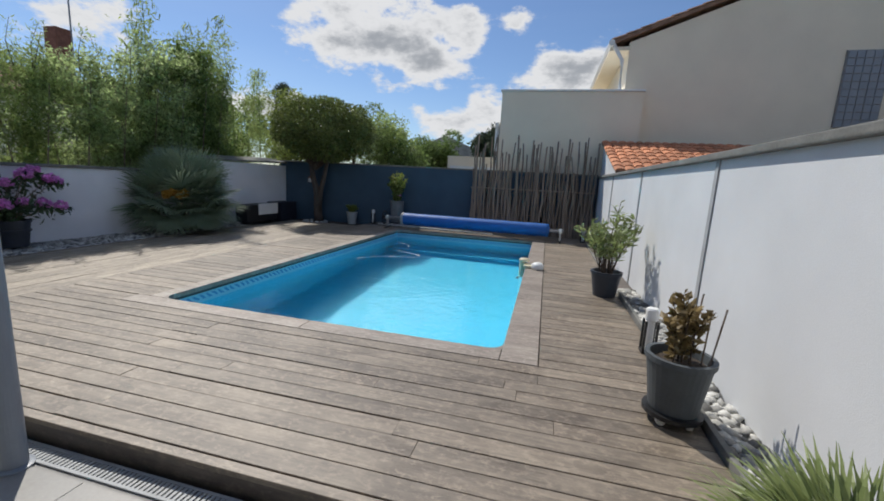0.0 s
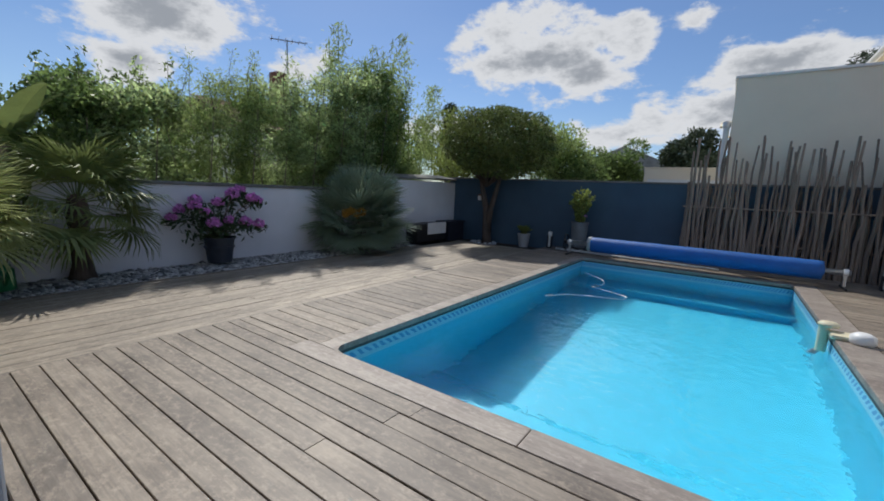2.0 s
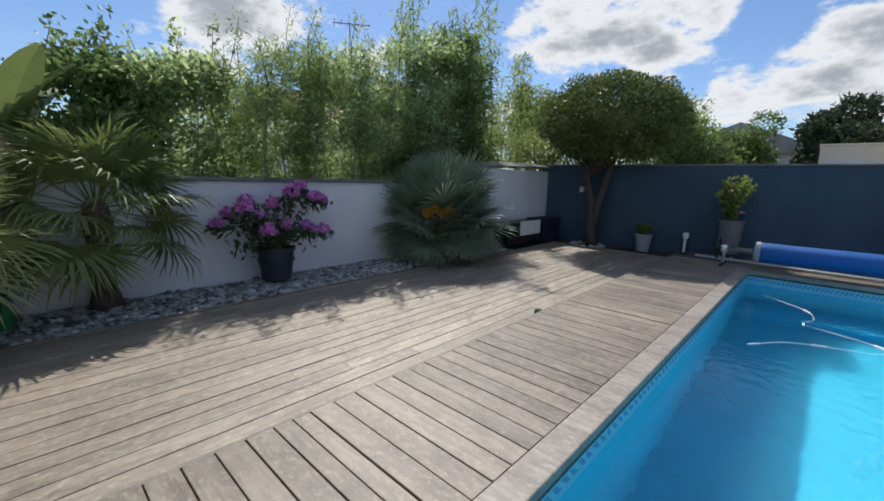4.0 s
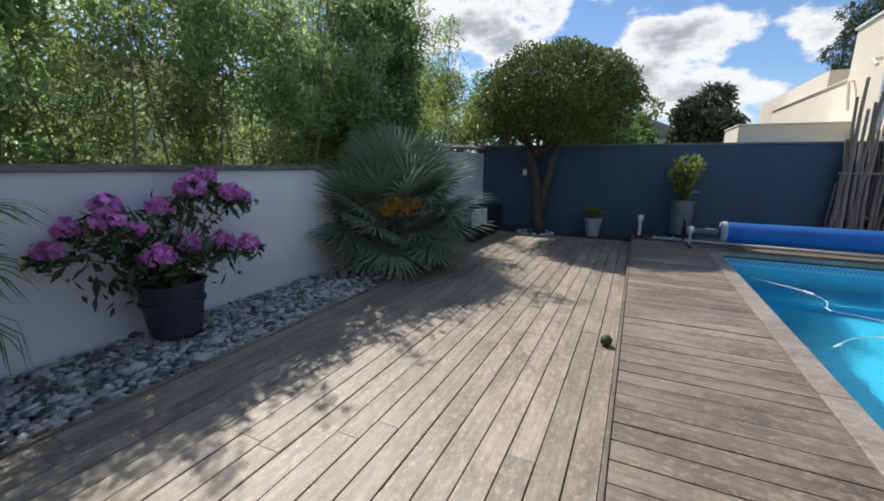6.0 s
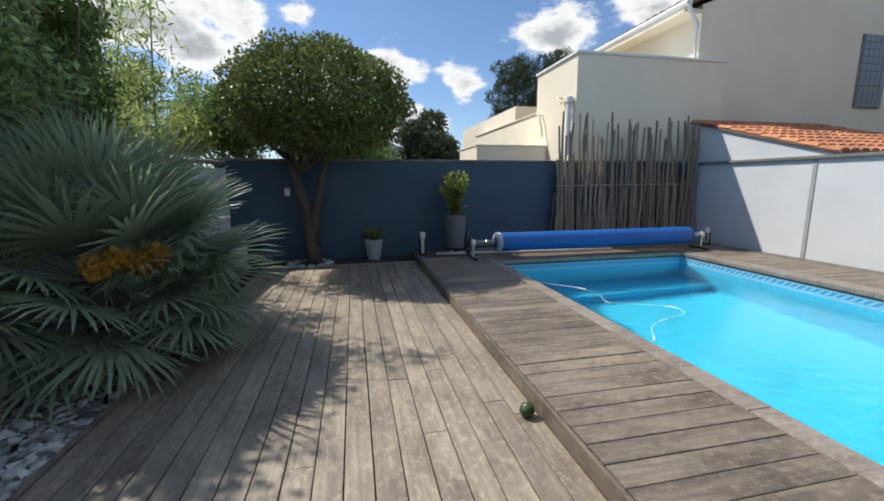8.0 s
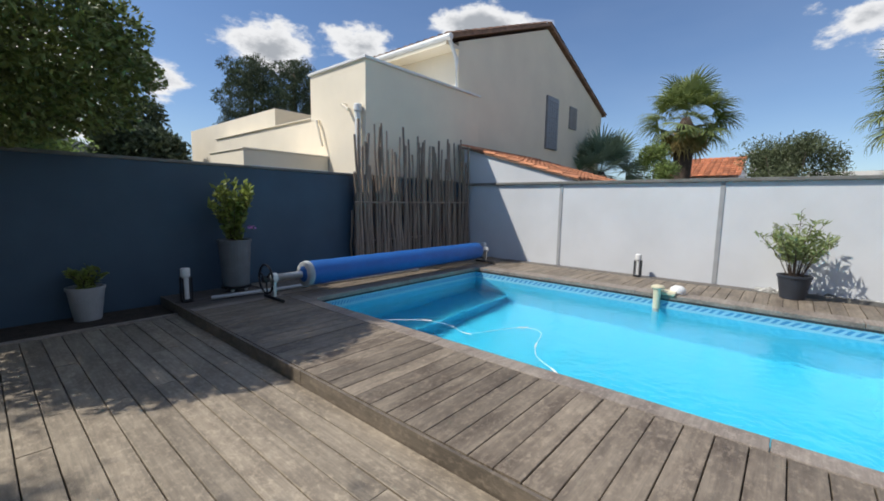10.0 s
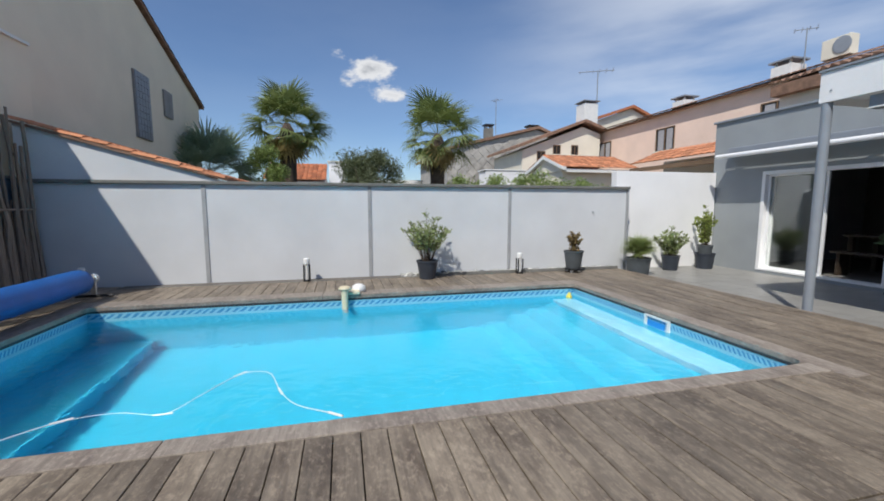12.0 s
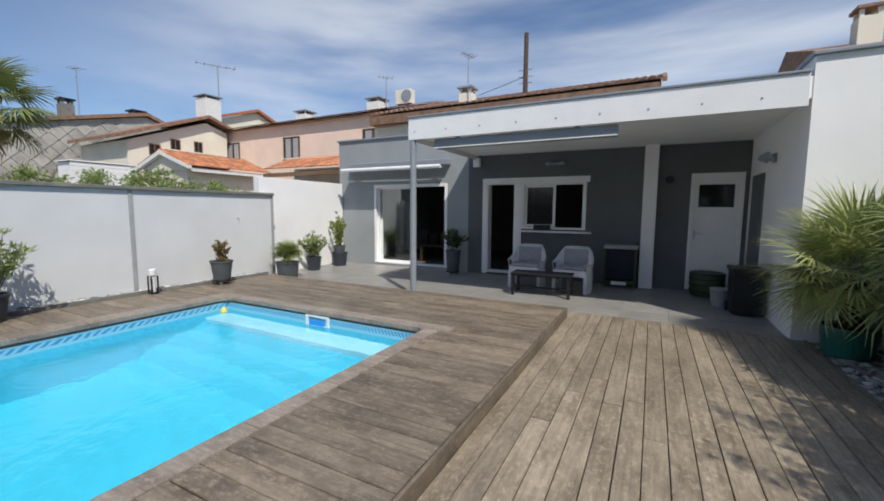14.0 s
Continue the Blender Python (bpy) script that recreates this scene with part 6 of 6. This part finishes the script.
part("lid", box(-0.22, 0.26, -0.38, 0.42, 0.5, 0.54, 0.015), "navy_cloth", bx)
bb = thing("feeder", (-3.33, 7.95, 1.05), "small white birdhouse hung in the tree", "birdhouse")
part("body", box(-0.04, 0.04, -0.04, 0.04, 0, 0.12, 0.006), "white", bb)
part("roof", prism_y([(-0.06, 0.12), (0.06, 0.12), (0, 0.17)], -0.06, 0.06), "brick", bb)


# ---- porch furniture ----
def armchair(at, turn):
    t = thing("garden_armchair", at, "pale grey moulded resin garden armchair with a grey cushion", "chair", "chairs on the terrace", turn)
    shell = bmesh.new()
    rows = []
    for k in range(17):
        a = radians(-38 + 256 * k / 16)
        c, s = math.cos(a), math.sin(a)
        x, y = 0.335 * math.copysign(abs(c) ** 0.7, c), 0.06 - 0.31 * math.copysign(abs(s) ** 0.8, s)
        back = max(0.0, s)
        top = 0.53 + 0.26 * min(1.0, back * 1.15) ** 1.6
        foot = 0.0 if k in (0, 1, 2, 14, 15, 16, 5, 11) else 0.24
        rows.append([(x * 1.02, y, foot), (x * 0.98, y * 0.97, 0.30), (x, y, 0.44), (x * 1.04, y * 1.08 - 0.03 * back, top - 0.03), (x * 1.03, y * 1.07 - 0.03 * back, top), (x * 0.9, y * 0.95, top - 0.012), (x * 0.84, y * 0.85, 0.41)])
    vs = [[shell.verts.new(p) for p in r] for r in rows]
    for a, b in zip(vs, vs[1:]):
        for i in range(len(a) - 1):
            shell.faces.new((a[i], a[i + 1], b[i + 1], b[i]))
    bmesh.ops.recalc_face_normals(shell, faces=shell.faces)
    part("shell", shell, "chair", t, smooth=True)
    part("seat", box(-0.28, 0.28, -0.22, 0.31, 0.33, 0.40, 0.03), "chair", t)
    part("apron", box(-0.285, 0.285, 0.27, 0.33, 0.29, 0.40, 0.025), "chair", t)
    part("cushion", box(-0.25, 0.25, -0.2, 0.28, 0.40, 0.45, 0.02), "cushion", t, "grey seat cushion")
    part("back_cushion", box(-0.22, 0.22, -0.215, -0.15, 0.44, 0.74, 0.03), "cushion", t, "grey back cushion")
    for x in (-0.27, 0.27):
        for y in (-0.18, 0.27):
            part("leg", box(x - 0.03, x + 0.03, y - 0.03, y + 0.03, 0, 0.33, 0.01), "chair", t)
    return t


armchair((-0.10, -3.75, TILE), 2)
armchair((-0.95, -3.72, TILE), -4)
tb = thing("coffee_table", (-0.55, -3.05, TILE), "low black slatted coffee table on the terrace", "table", turn=3)
part("table_frame", pierced(-0.5, 0.5, -0.02, 0.0, 0.30, 0.36, []), "black", tb)
for i in range(6):
    part("slat", box(-0.5, 0.5, -0.235 + 0.08 * i, -0.165 + 0.08 * i, 0.36, 0.38, 0.004), "black", tb)
for x in (-0.46, 0.46):
    for y in (-0.2, 0.2):
        part("leg", box(x - 0.025, x + 0.025, y - 0.025, y + 0.025, 0, 0.36, 0.003), "black", tb)
part("shelf_rail", box(-0.46, 0.46, -0.02, 0.02, 0.1, 0.13), "black", tb)
cart = thing("serving_cart", (-1.68, -4.5, TILE), "dark green and grey plancha trolley against the wall", "trolley")
part("top", box(-0.29, 0.29, -0.17, 0.2, 0.74, 0.80, 0.012), "cushion", cart, "grey lid")
part("cloth", box(-0.24, 0.24, -0.13, 0.16, 0.16, 0.74, 0.02), "navy_cloth", cart, "dark skirt")
for x in (-0.26, 0.26):
    for y in (-0.14, 0.17):
        part("leg", box(x - 0.015, x + 0.015, y - 0.015, y + 0.015, 0, 0.74), "barrel", cart)
part("shelf", box(-0.26, 0.26, -0.14, 0.19, 0.1, 0.14, 0.006), "barrel", cart)
part("label_plate", box(-0.12, 0.14, 0.192, 0.196, 0.07, 0.13), "white", cart, "pale plate")
tub = thing("garden_tub", (-3.06, -4.35, TILE), "round dark green banded tub by the utility door", "tub")
part("body", lathe([(0.21, 0), (0.24, 0.02), (0.255, 0.2), (0.26, 0.4), (0.24, 0.41), (0.22, 0.1), (0.01, 0.1)], 26), "barrel", tub, smooth=True)
for zz in (0.1, 0.2, 0.3, 0.385):
    part("band", lathe([(0.256, zz - 0.012), (0.268, zz - 0.008), (0.268, zz + 0.008), (0.256, zz + 0.012)], 26), "black", tub)
bn = thing("waste_bin", (-3.38, -3.1, TILE), "black wheeled bin beside the white wing", "bin")
part("body", prism_x([(-0.2, 0.04), (0.2, 0.04), (0.25, 0.62), (-0.25, 0.62)], -0.17, 0.17), "black", bn)
part("lid", box(-0.2, 0.2, -0.27, 0.28, 0.62, 0.67, 0.015), "black", bn)
part("handle", tube([(-0.17, -0.3, 0.6), (0.17, -0.3, 0.6)], 0.015, seg=8), "black", bn)
for x in (-0.17, 0.17):
    part("wheel", lathe([(0.07, -0.02), (0.07, 0.02)], 16, m=pose(x, -0.2, 0.07, 0, 90, 0)), "black", bn)
bk = thing("bucket", (-3.15, -3.55, TILE), "pale grey plastic bucket beside the bin", "bucket")
part("body", lathe([(0.10, 0), (0.105, 0.01), (0.135, 0.25), (0.145, 0.255), (0.14, 0.27), (0.125, 0.26), (0.095, 0.02), (0.01, 0.02)], 22), "pot_pale", bk, smooth=True)

aw = thing("awning", (0, 0, 0), "folded white awning over the patio door", "awning")
part("cassette", box(2.05, 4.95, SOUTH + 0.006, SOUTH + 0.16, 2.36, 2.5, 0.02), "steel_grey", aw, "grey awning box")
part("front_bar", tube([(2.1, SOUTH + 0.46, 2.30), (4.95, SOUTH + 0.46, 2.30)], 0.045, seg=12), "pvc", aw, "white front bar")
for a, b in ((2.2, 3.2), (4.8, 3.4)):
    part("arm", tube([(a, SOUTH + 0.1, 2.33), (b, SOUTH + 0.42, 2.28)], 0.025, seg=8), "pvc", aw, "white folding arm")
part("fabric", box(2.1, 4.92, SOUTH + 0.16, SOUTH + 0.45, 2.335, 2.345), "house_grey", aw, "grey fabric")
a2 = thing("porch_awning", (0, 0, 0), "long grey awning box under the white fascia", "awning")
part("box", box(-1.72, 0.98, -2.09, -1.96, 2.29, 2.44, 0.02), "steel_grey", a2, "grey metal box")
part("trim_line", box(-1.72, 0.98, -1.958, -1.95, 2.295, 2.31), "white", a2, "thin white line")
for x in (-1.2, 0.6):
    part("bracket", box(x - 0.03, x + 0.03, -2.05, -2.02, 2.441, 2.529), "steel_grey", a2)
sp = thing("wall_spotlight", (-3.605, -3.2, 2.05), "small grey twin spotlight on the white side wall", "lamp")
part("plate", box(-0.012, 0.02, -0.06, 0.06, -0.06, 0.06, 0.006), "steel_grey", sp)
for y in (-0.09, 0.09):
    part("head", lathe([(0.04, 0), (0.05, 0.1), (0.03, 0.11)], 14, m=pose(0.06, y, -0.02, 0, 60, 40 if y > 0 else -40)), "steel_grey", sp)
s2 = thing("wall_lamp", (-0.35, SOUTH + 0.006, 2.28), "small dark twin wall lamp above the window", "lamp")
part("bar", box(-0.2, 0.2, 0, 0.05, -0.02, 0.02, 0.006), "steel_grey", s2)
for x in (-0.14, 0.14):
    part("head", box(x - 0.05, x + 0.05, 0.05, 0.1, -0.03, 0.03, 0.008), "steel_grey", s2)
sn = thing("siren_box", (1.38, SOUTH + 0.006, 2.38), "small white alarm box under the porch ceiling", "alarm box")
part("case", box(-0.08, 0.08, 0, 0.09, -0.1, 0.1, 0.01), "white", sn)
pl = thing("window_planter", (-0.12, SOUTH + 0.07, 0.905), "dark rectangular planter on the window sill", "planter")
part("box", box(-0.17, 0.17, -0.06, 0.045, 0, 0.12, 0.01), "black", pl)
hk = thing("wall_hook", (EAST - 0.003, -1.3, 1.13), "small dark metal hook on the white wall", "hook")
part("plate", box(-0.008, 0.0, -0.018, 0.018, -0.01, 0.01, 0.002), "steel_grey", hk)
part("hook", tube([(-0.008, 0.0, 0), (-0.03, -0.01, -0.005), (-0.03, -0.01, -0.04)], 0.005, seg=6), "steel_grey", hk)
bbx = thing("wall_vent", (-2.42, SOUTH + 0.004, 1.9), "small black round wall vent", "vent")
part("grille", lathe([(0.07, 0), (0.07, 0.02), (0.05, 0.03)], 18, m=pose(0, 0, 0, -90, 0, 0)), "black", bbx)

# dining table inside the room
dt = thing("dining_table", (2.75, -6.6, -0.075), "dark wooden dining table inside the room", "table")
part("tabletop", box(-0.9, 0.9, -0.45, 0.45, 0.72, 0.76, 0.008), "dark_wood", dt)
for x in (-0.8, 0.8):
    for y in (-0.36, 0.36):
        part("leg", box(x - 0.04, x + 0.04, y - 0.04, y + 0.04, 0, 0.72), "dark_wood", dt)
bn2 = thing("bench", (2.75, -5.75, -0.075), "dark wooden bench beside the dining table", "bench")
part("seat", box(-0.75, 0.75, -0.16, 0.16, 0.42, 0.46, 0.008), "dark_wood", bn2)
for x in (-0.62, 0.62):
    part("leg", box(x - 0.03, x + 0.03, -0.13, 0.13, 0, 0.42), "dark_wood", bn2)

# ---- edging, pebbles, tiles, boards ----
def pebbles(name, x0, x1, y0, y1, z, n, size, seed, label):
    """A bed of loose pebbles, each a lumpy flattened stone."""
    rng = np.random.default_rng(seed)
    bm = bmesh.new()
    bmesh.ops.create_icosphere(bm, subdivisions=1, radius=1.0)
    base = np.array([v.co[:] for v in bm.verts])
    tri = np.array([[v.index for v in f.verts] for f in bm.faces])
    bm.free()
    k = len(base)
    s = size * rng.uniform(0.55, 1.35, n) * np.where(rng.random(n) < 0.06, 1.6, 1.0)
    vs = base[None] * (1 + 0.22 * rng.normal(size=(n, k, 1)))
    vs = vs * np.stack((rng.uniform(0.9, 1.5, n), rng.uniform(0.75, 1.1, n), rng.uniform(0.4, 0.75, n)), 1)[:, None, :] * s[:, None, None]
    a = rng.uniform(0, 6.28, n)
    c, d = np.cos(a)[:, None], np.sin(a)[:, None]
    x, y = vs[..., 0] * c - vs[..., 1] * d, vs[..., 0] * d + vs[..., 1] * c
    px, py, pz = rng.uniform(x0, x1, n), rng.uniform(y0, y1, n), z + rng.uniform(-0.3, 0.9, n) * size * 0.7
    vs = np.stack((x + px[:, None], y + py[:, None], vs[..., 2] + pz[:, None]), -1).reshape(-1, 3)
    fs = (tri[None] + (np.arange(n) * k)[:, None, None]).reshape(-1, 3)
    ob = tagged(link(name, (vs.tolist(), fs.tolist()), "pebble"), label, "pebbles", kind="stuff")
    for p in ob.data.polygons:
        p.use_smooth = True


structure("pebble_bed", box(WEST, -3.77, -2.0, 6.0, -0.2, LOW - 0.045), "soil", "dark earth under the pebbles", "ground")
structure("corner_bed", box(-4.9, -3.77, 6.003, NORTH - 0.003, -0.2, LOW - 0.03), "soil", "bare dark earth in the corner", "ground")
# dark earth added where the north wall's shade falls on the lower deck
structure("tree_bed", box(-3.765, STEP_X - 0.003, 7.50, NORTH - 0.004, -0.2, LOW - 0.004), "soil", "dark earth under the clipped tree, added for the wall's shade", "ground")
# pale board added in place of a line of sunlight
structure("edging_north", box(-3.73, STEP_X - 0.003, 7.463, 7.497, -0.2, LOW + 0.02, 0.004), "coping", "pale board added to stand for the sunlit strip by the tree bed", "trim")
pebbles("pebbles_west", WEST + 0.03, -3.79, -2.0, 5.9, LOW - 0.03, 7500, 0.031, 1, "grey and white river pebbles along the low wall")
pebbles("pebbles_east", 4.71, EAST - 0.02, -1.7, 2.6, 0.0, 1000, 0.034, 2, "grey and white pebbles at the foot of the white wall")
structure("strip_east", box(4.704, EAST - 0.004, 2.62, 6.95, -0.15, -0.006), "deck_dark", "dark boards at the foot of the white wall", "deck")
structure("edging_west", box(-3.768, -3.735, -2.1, 5.9, -0.2, LOW + 0.012, 0.004), "deck_up", "weathered edging board of the pebble bed", "trim")
structure("edging_east", box(4.665, 4.70, -1.75, 2.35, -0.2, 0.055, 0.006), "cap", "grey edging kerb of the pebble strip", "trim")
structure("edging_east_low", box(4.665, 4.70, 2.354, 6.95, -0.2, 0.01, 0.006), "cap", "grey edging kerb of the pebble strip", "trim")

UP = tagged(new("deck_upper"), "weathered grey-brown wooden pool deck", "deck", kind="structure")
DOWN = tagged(new("deck_lower"), "weathered silvery wooden lower deck", "deck", kind="structure")
rngd = np.random.default_rng(77)


def board(parent, x0, x1, y0, y1, top, along, material, name="plank"):
    """One board with chamfered upper edges; its grain runs along local x."""
    ln, w = (x1 - x0, y1 - y0) if along == "x" else (y1 - y0, x1 - x0)
    h, c = 0.027, 0.0025
    sec = [(-w / 2, -h), (w / 2, -h), (w / 2, -c), (w / 2 - c, 0), (-w / 2 + c, 0), (-w / 2, -c)]
    v = [(-ln / 2, a, b) for a, b in sec] + [(ln / 2, a, b) for a, b in sec]
    f = [(5, 4, 3, 2, 1, 0), (6, 7, 8, 9, 10, 11)] + [(i, (i + 1) % 6, 6 + (i + 1) % 6, 6 + i) for i in range(6)]
    ob = link(name, (v, f), material, parent)
    ob.matrix_basis = pose((x0 + x1) / 2, (y0 + y1) / 2, top + rngd.normal() * 0.0012, rngd.normal() * 0.15, 0, (0 if along == "x" else 90) + rngd.normal() * 0.03)
    return ob


def run(parent, lo, hi, a, b, pitch, top, along, material, longest=3.2, gap=0.0065):
    """Boards side by side from lo to hi, each row cut into lengths between a and b."""
    n = int(round((hi - lo) / pitch))
    p = (hi - lo) / n
    for i in range(n):
        s = a
        while s < b - 1e-3:
            e = s + longest * rngd.uniform(0.62, 1.0) if b - s > longest else b
            if b - e < 0.5:
                e = b
            q = (lo + i * p + gap / 2, lo + (i + 1) * p - gap / 2)
            if along == "x":
                board(parent, s + 0.0015, e - 0.0015, q[0], q[1], top, along, material)
            else:
                board(parent, q[0], q[1], s + 0.0015, e - 0.0015, top, along, material)
            s = e


run(UP, 0.014, 7.05, STEP_X + 0.026, -0.155, 0.146, 0.0, "x", "deck_up")
# paler row: the sunlit band between two shadows, put into the board's colour
run(UP, 7.054, 7.18, STEP_X + 0.026, -0.155, 0.126, 0.004, "x", "coping")
# darker rows: the navy wall's shade put into the wood colour
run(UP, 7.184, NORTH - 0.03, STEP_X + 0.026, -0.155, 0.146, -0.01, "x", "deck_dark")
run(UP, -0.194, 0.012, STEP_X + 0.026, -0.282, 0.103, 0.0, "x", "deck_up")
run(UP, STEP_Y + 0.06, -0.196, STEP_X + 0.026, 4.66, 0.142, 0.0, "x", "deck_up", 2.9)
run(UP, -0.194, 6.95, PX + 0.281, 4.66, 0.146, 0.0, "x", "deck_up")
run(UP, 6.98, NORTH - 0.03, -0.15, 4.88, 0.146, 0.0, "x", "deck_up", 2.6)
run(DOWN, -3.732, STEP_X - 0.002, -2.03, 7.46, 0.1405, LOW, "y", "deck", 3.4)
board(UP, STEP_X + 0.026, 4.66, STEP_Y, STEP_Y + 0.056, 0.0, "x", "deck_up", "nosing")
for a, b in ((STEP_Y, 0.62), (0.623, 2.9), (2.903, 4.86), (4.864, NORTH - 0.04)):
    ln = b - a
    ob = part("riser", box(-ln / 2, ln / 2, -0.011, 0.011, -0.2, -0.004, 0.003), "riser", UP, "weathered riser board")
    ob.matrix_basis = pose(STEP_X + 0.011, (a + b) / 2, 0, 0, 0, 90)
# south riser faces away from the sun; its shade is in the wood colour
part("riser", box(STEP_X + 0.032, 4.66, STEP_Y + 0.01, STEP_Y + 0.035, -0.2, -0.028), "deck_dark", UP, "riser board with its south-side shade in the colour")
part("joists", box(STEP_X + 0.05, -0.16, STEP_Y + 0.06, NORTH - 0.05, -0.2, -0.045), "soil", UP)
part("joists", box(-0.15, 4.64, STEP_Y + 0.06, -0.21, -0.2, -0.045), "soil", UP)
part("joists", box(PX + 0.29, 4.64, -0.2, NORTH - 0.05, -0.2, -0.045), "soil", UP)
part("joists", box(-0.15, PX + 0.28, PY + 0.28, NORTH - 0.05, -0.2, -0.045), "soil", UP)

# drain channel along the step, terrace tiles
dr = tagged(new("drain_channel"), "pale slotted drain channel at the foot of the deck", "drain", kind="structure")
part("channel", box(-1.15, 4.6, -1.90, -1.795, TILE - 0.012, TILE - 0.004), "soil", dr, "dark channel bed")
for a, b in ((-1.90, -1.884), (-1.811, -1.795)):
    part("rail", box(-1.15, 4.6, a, b, TILE - 0.004, TILE + 0.005, 0.001), "pot_pale", dr)
vs, fs = [], []
for i in range(228):
    x = -1.14 + 0.025 * i
    k = len(vs)
    vs += [(x, -1.884, TILE + 0.003), (x + 0.015, -1.884, TILE + 0.003), (x + 0.015, -1.811, TILE + 0.003), (x, -1.811, TILE + 0.003),
           (x, -1.884, TILE - 0.003), (x + 0.015, -1.884, TILE - 0.003), (x + 0.015, -1.811, TILE - 0.003), (x, -1.811, TILE - 0.003)]
    fs += [(k, k + 1, k + 2, k + 3), (k, k + 3, k + 7, k + 4), (k + 1, k + 5, k + 6, k + 2), (k + 4, k + 7, k + 6, k + 5)]
part("grating", (vs, fs), "pot_pale", dr, "fine slotted plastic grating")
me = bpy.data.meshes.new("tile")
w = 0.594
bm = box(-w / 2, w / 2, -w / 2, w / 2, -0.008, 0.0)
bm.to_mesh(me)
bm.free()
me.materials.append(M["tile"])
for i in range(15):
    for j in range(5):
        x, y = -3.34 + 0.6 * i, -2.22 - 0.6 * j
        if y - 0.3 > SOUTH - 0.2 and x < 5.1:
            ob = new("tile", me)
            ob.parent = terrace
            ob.location = (x, max(y, SOUTH + 0.3 - 0.003) if j == 4 else y, TILE - (0.002 if j == 4 else 0) + rngd.normal() * 0.0004)
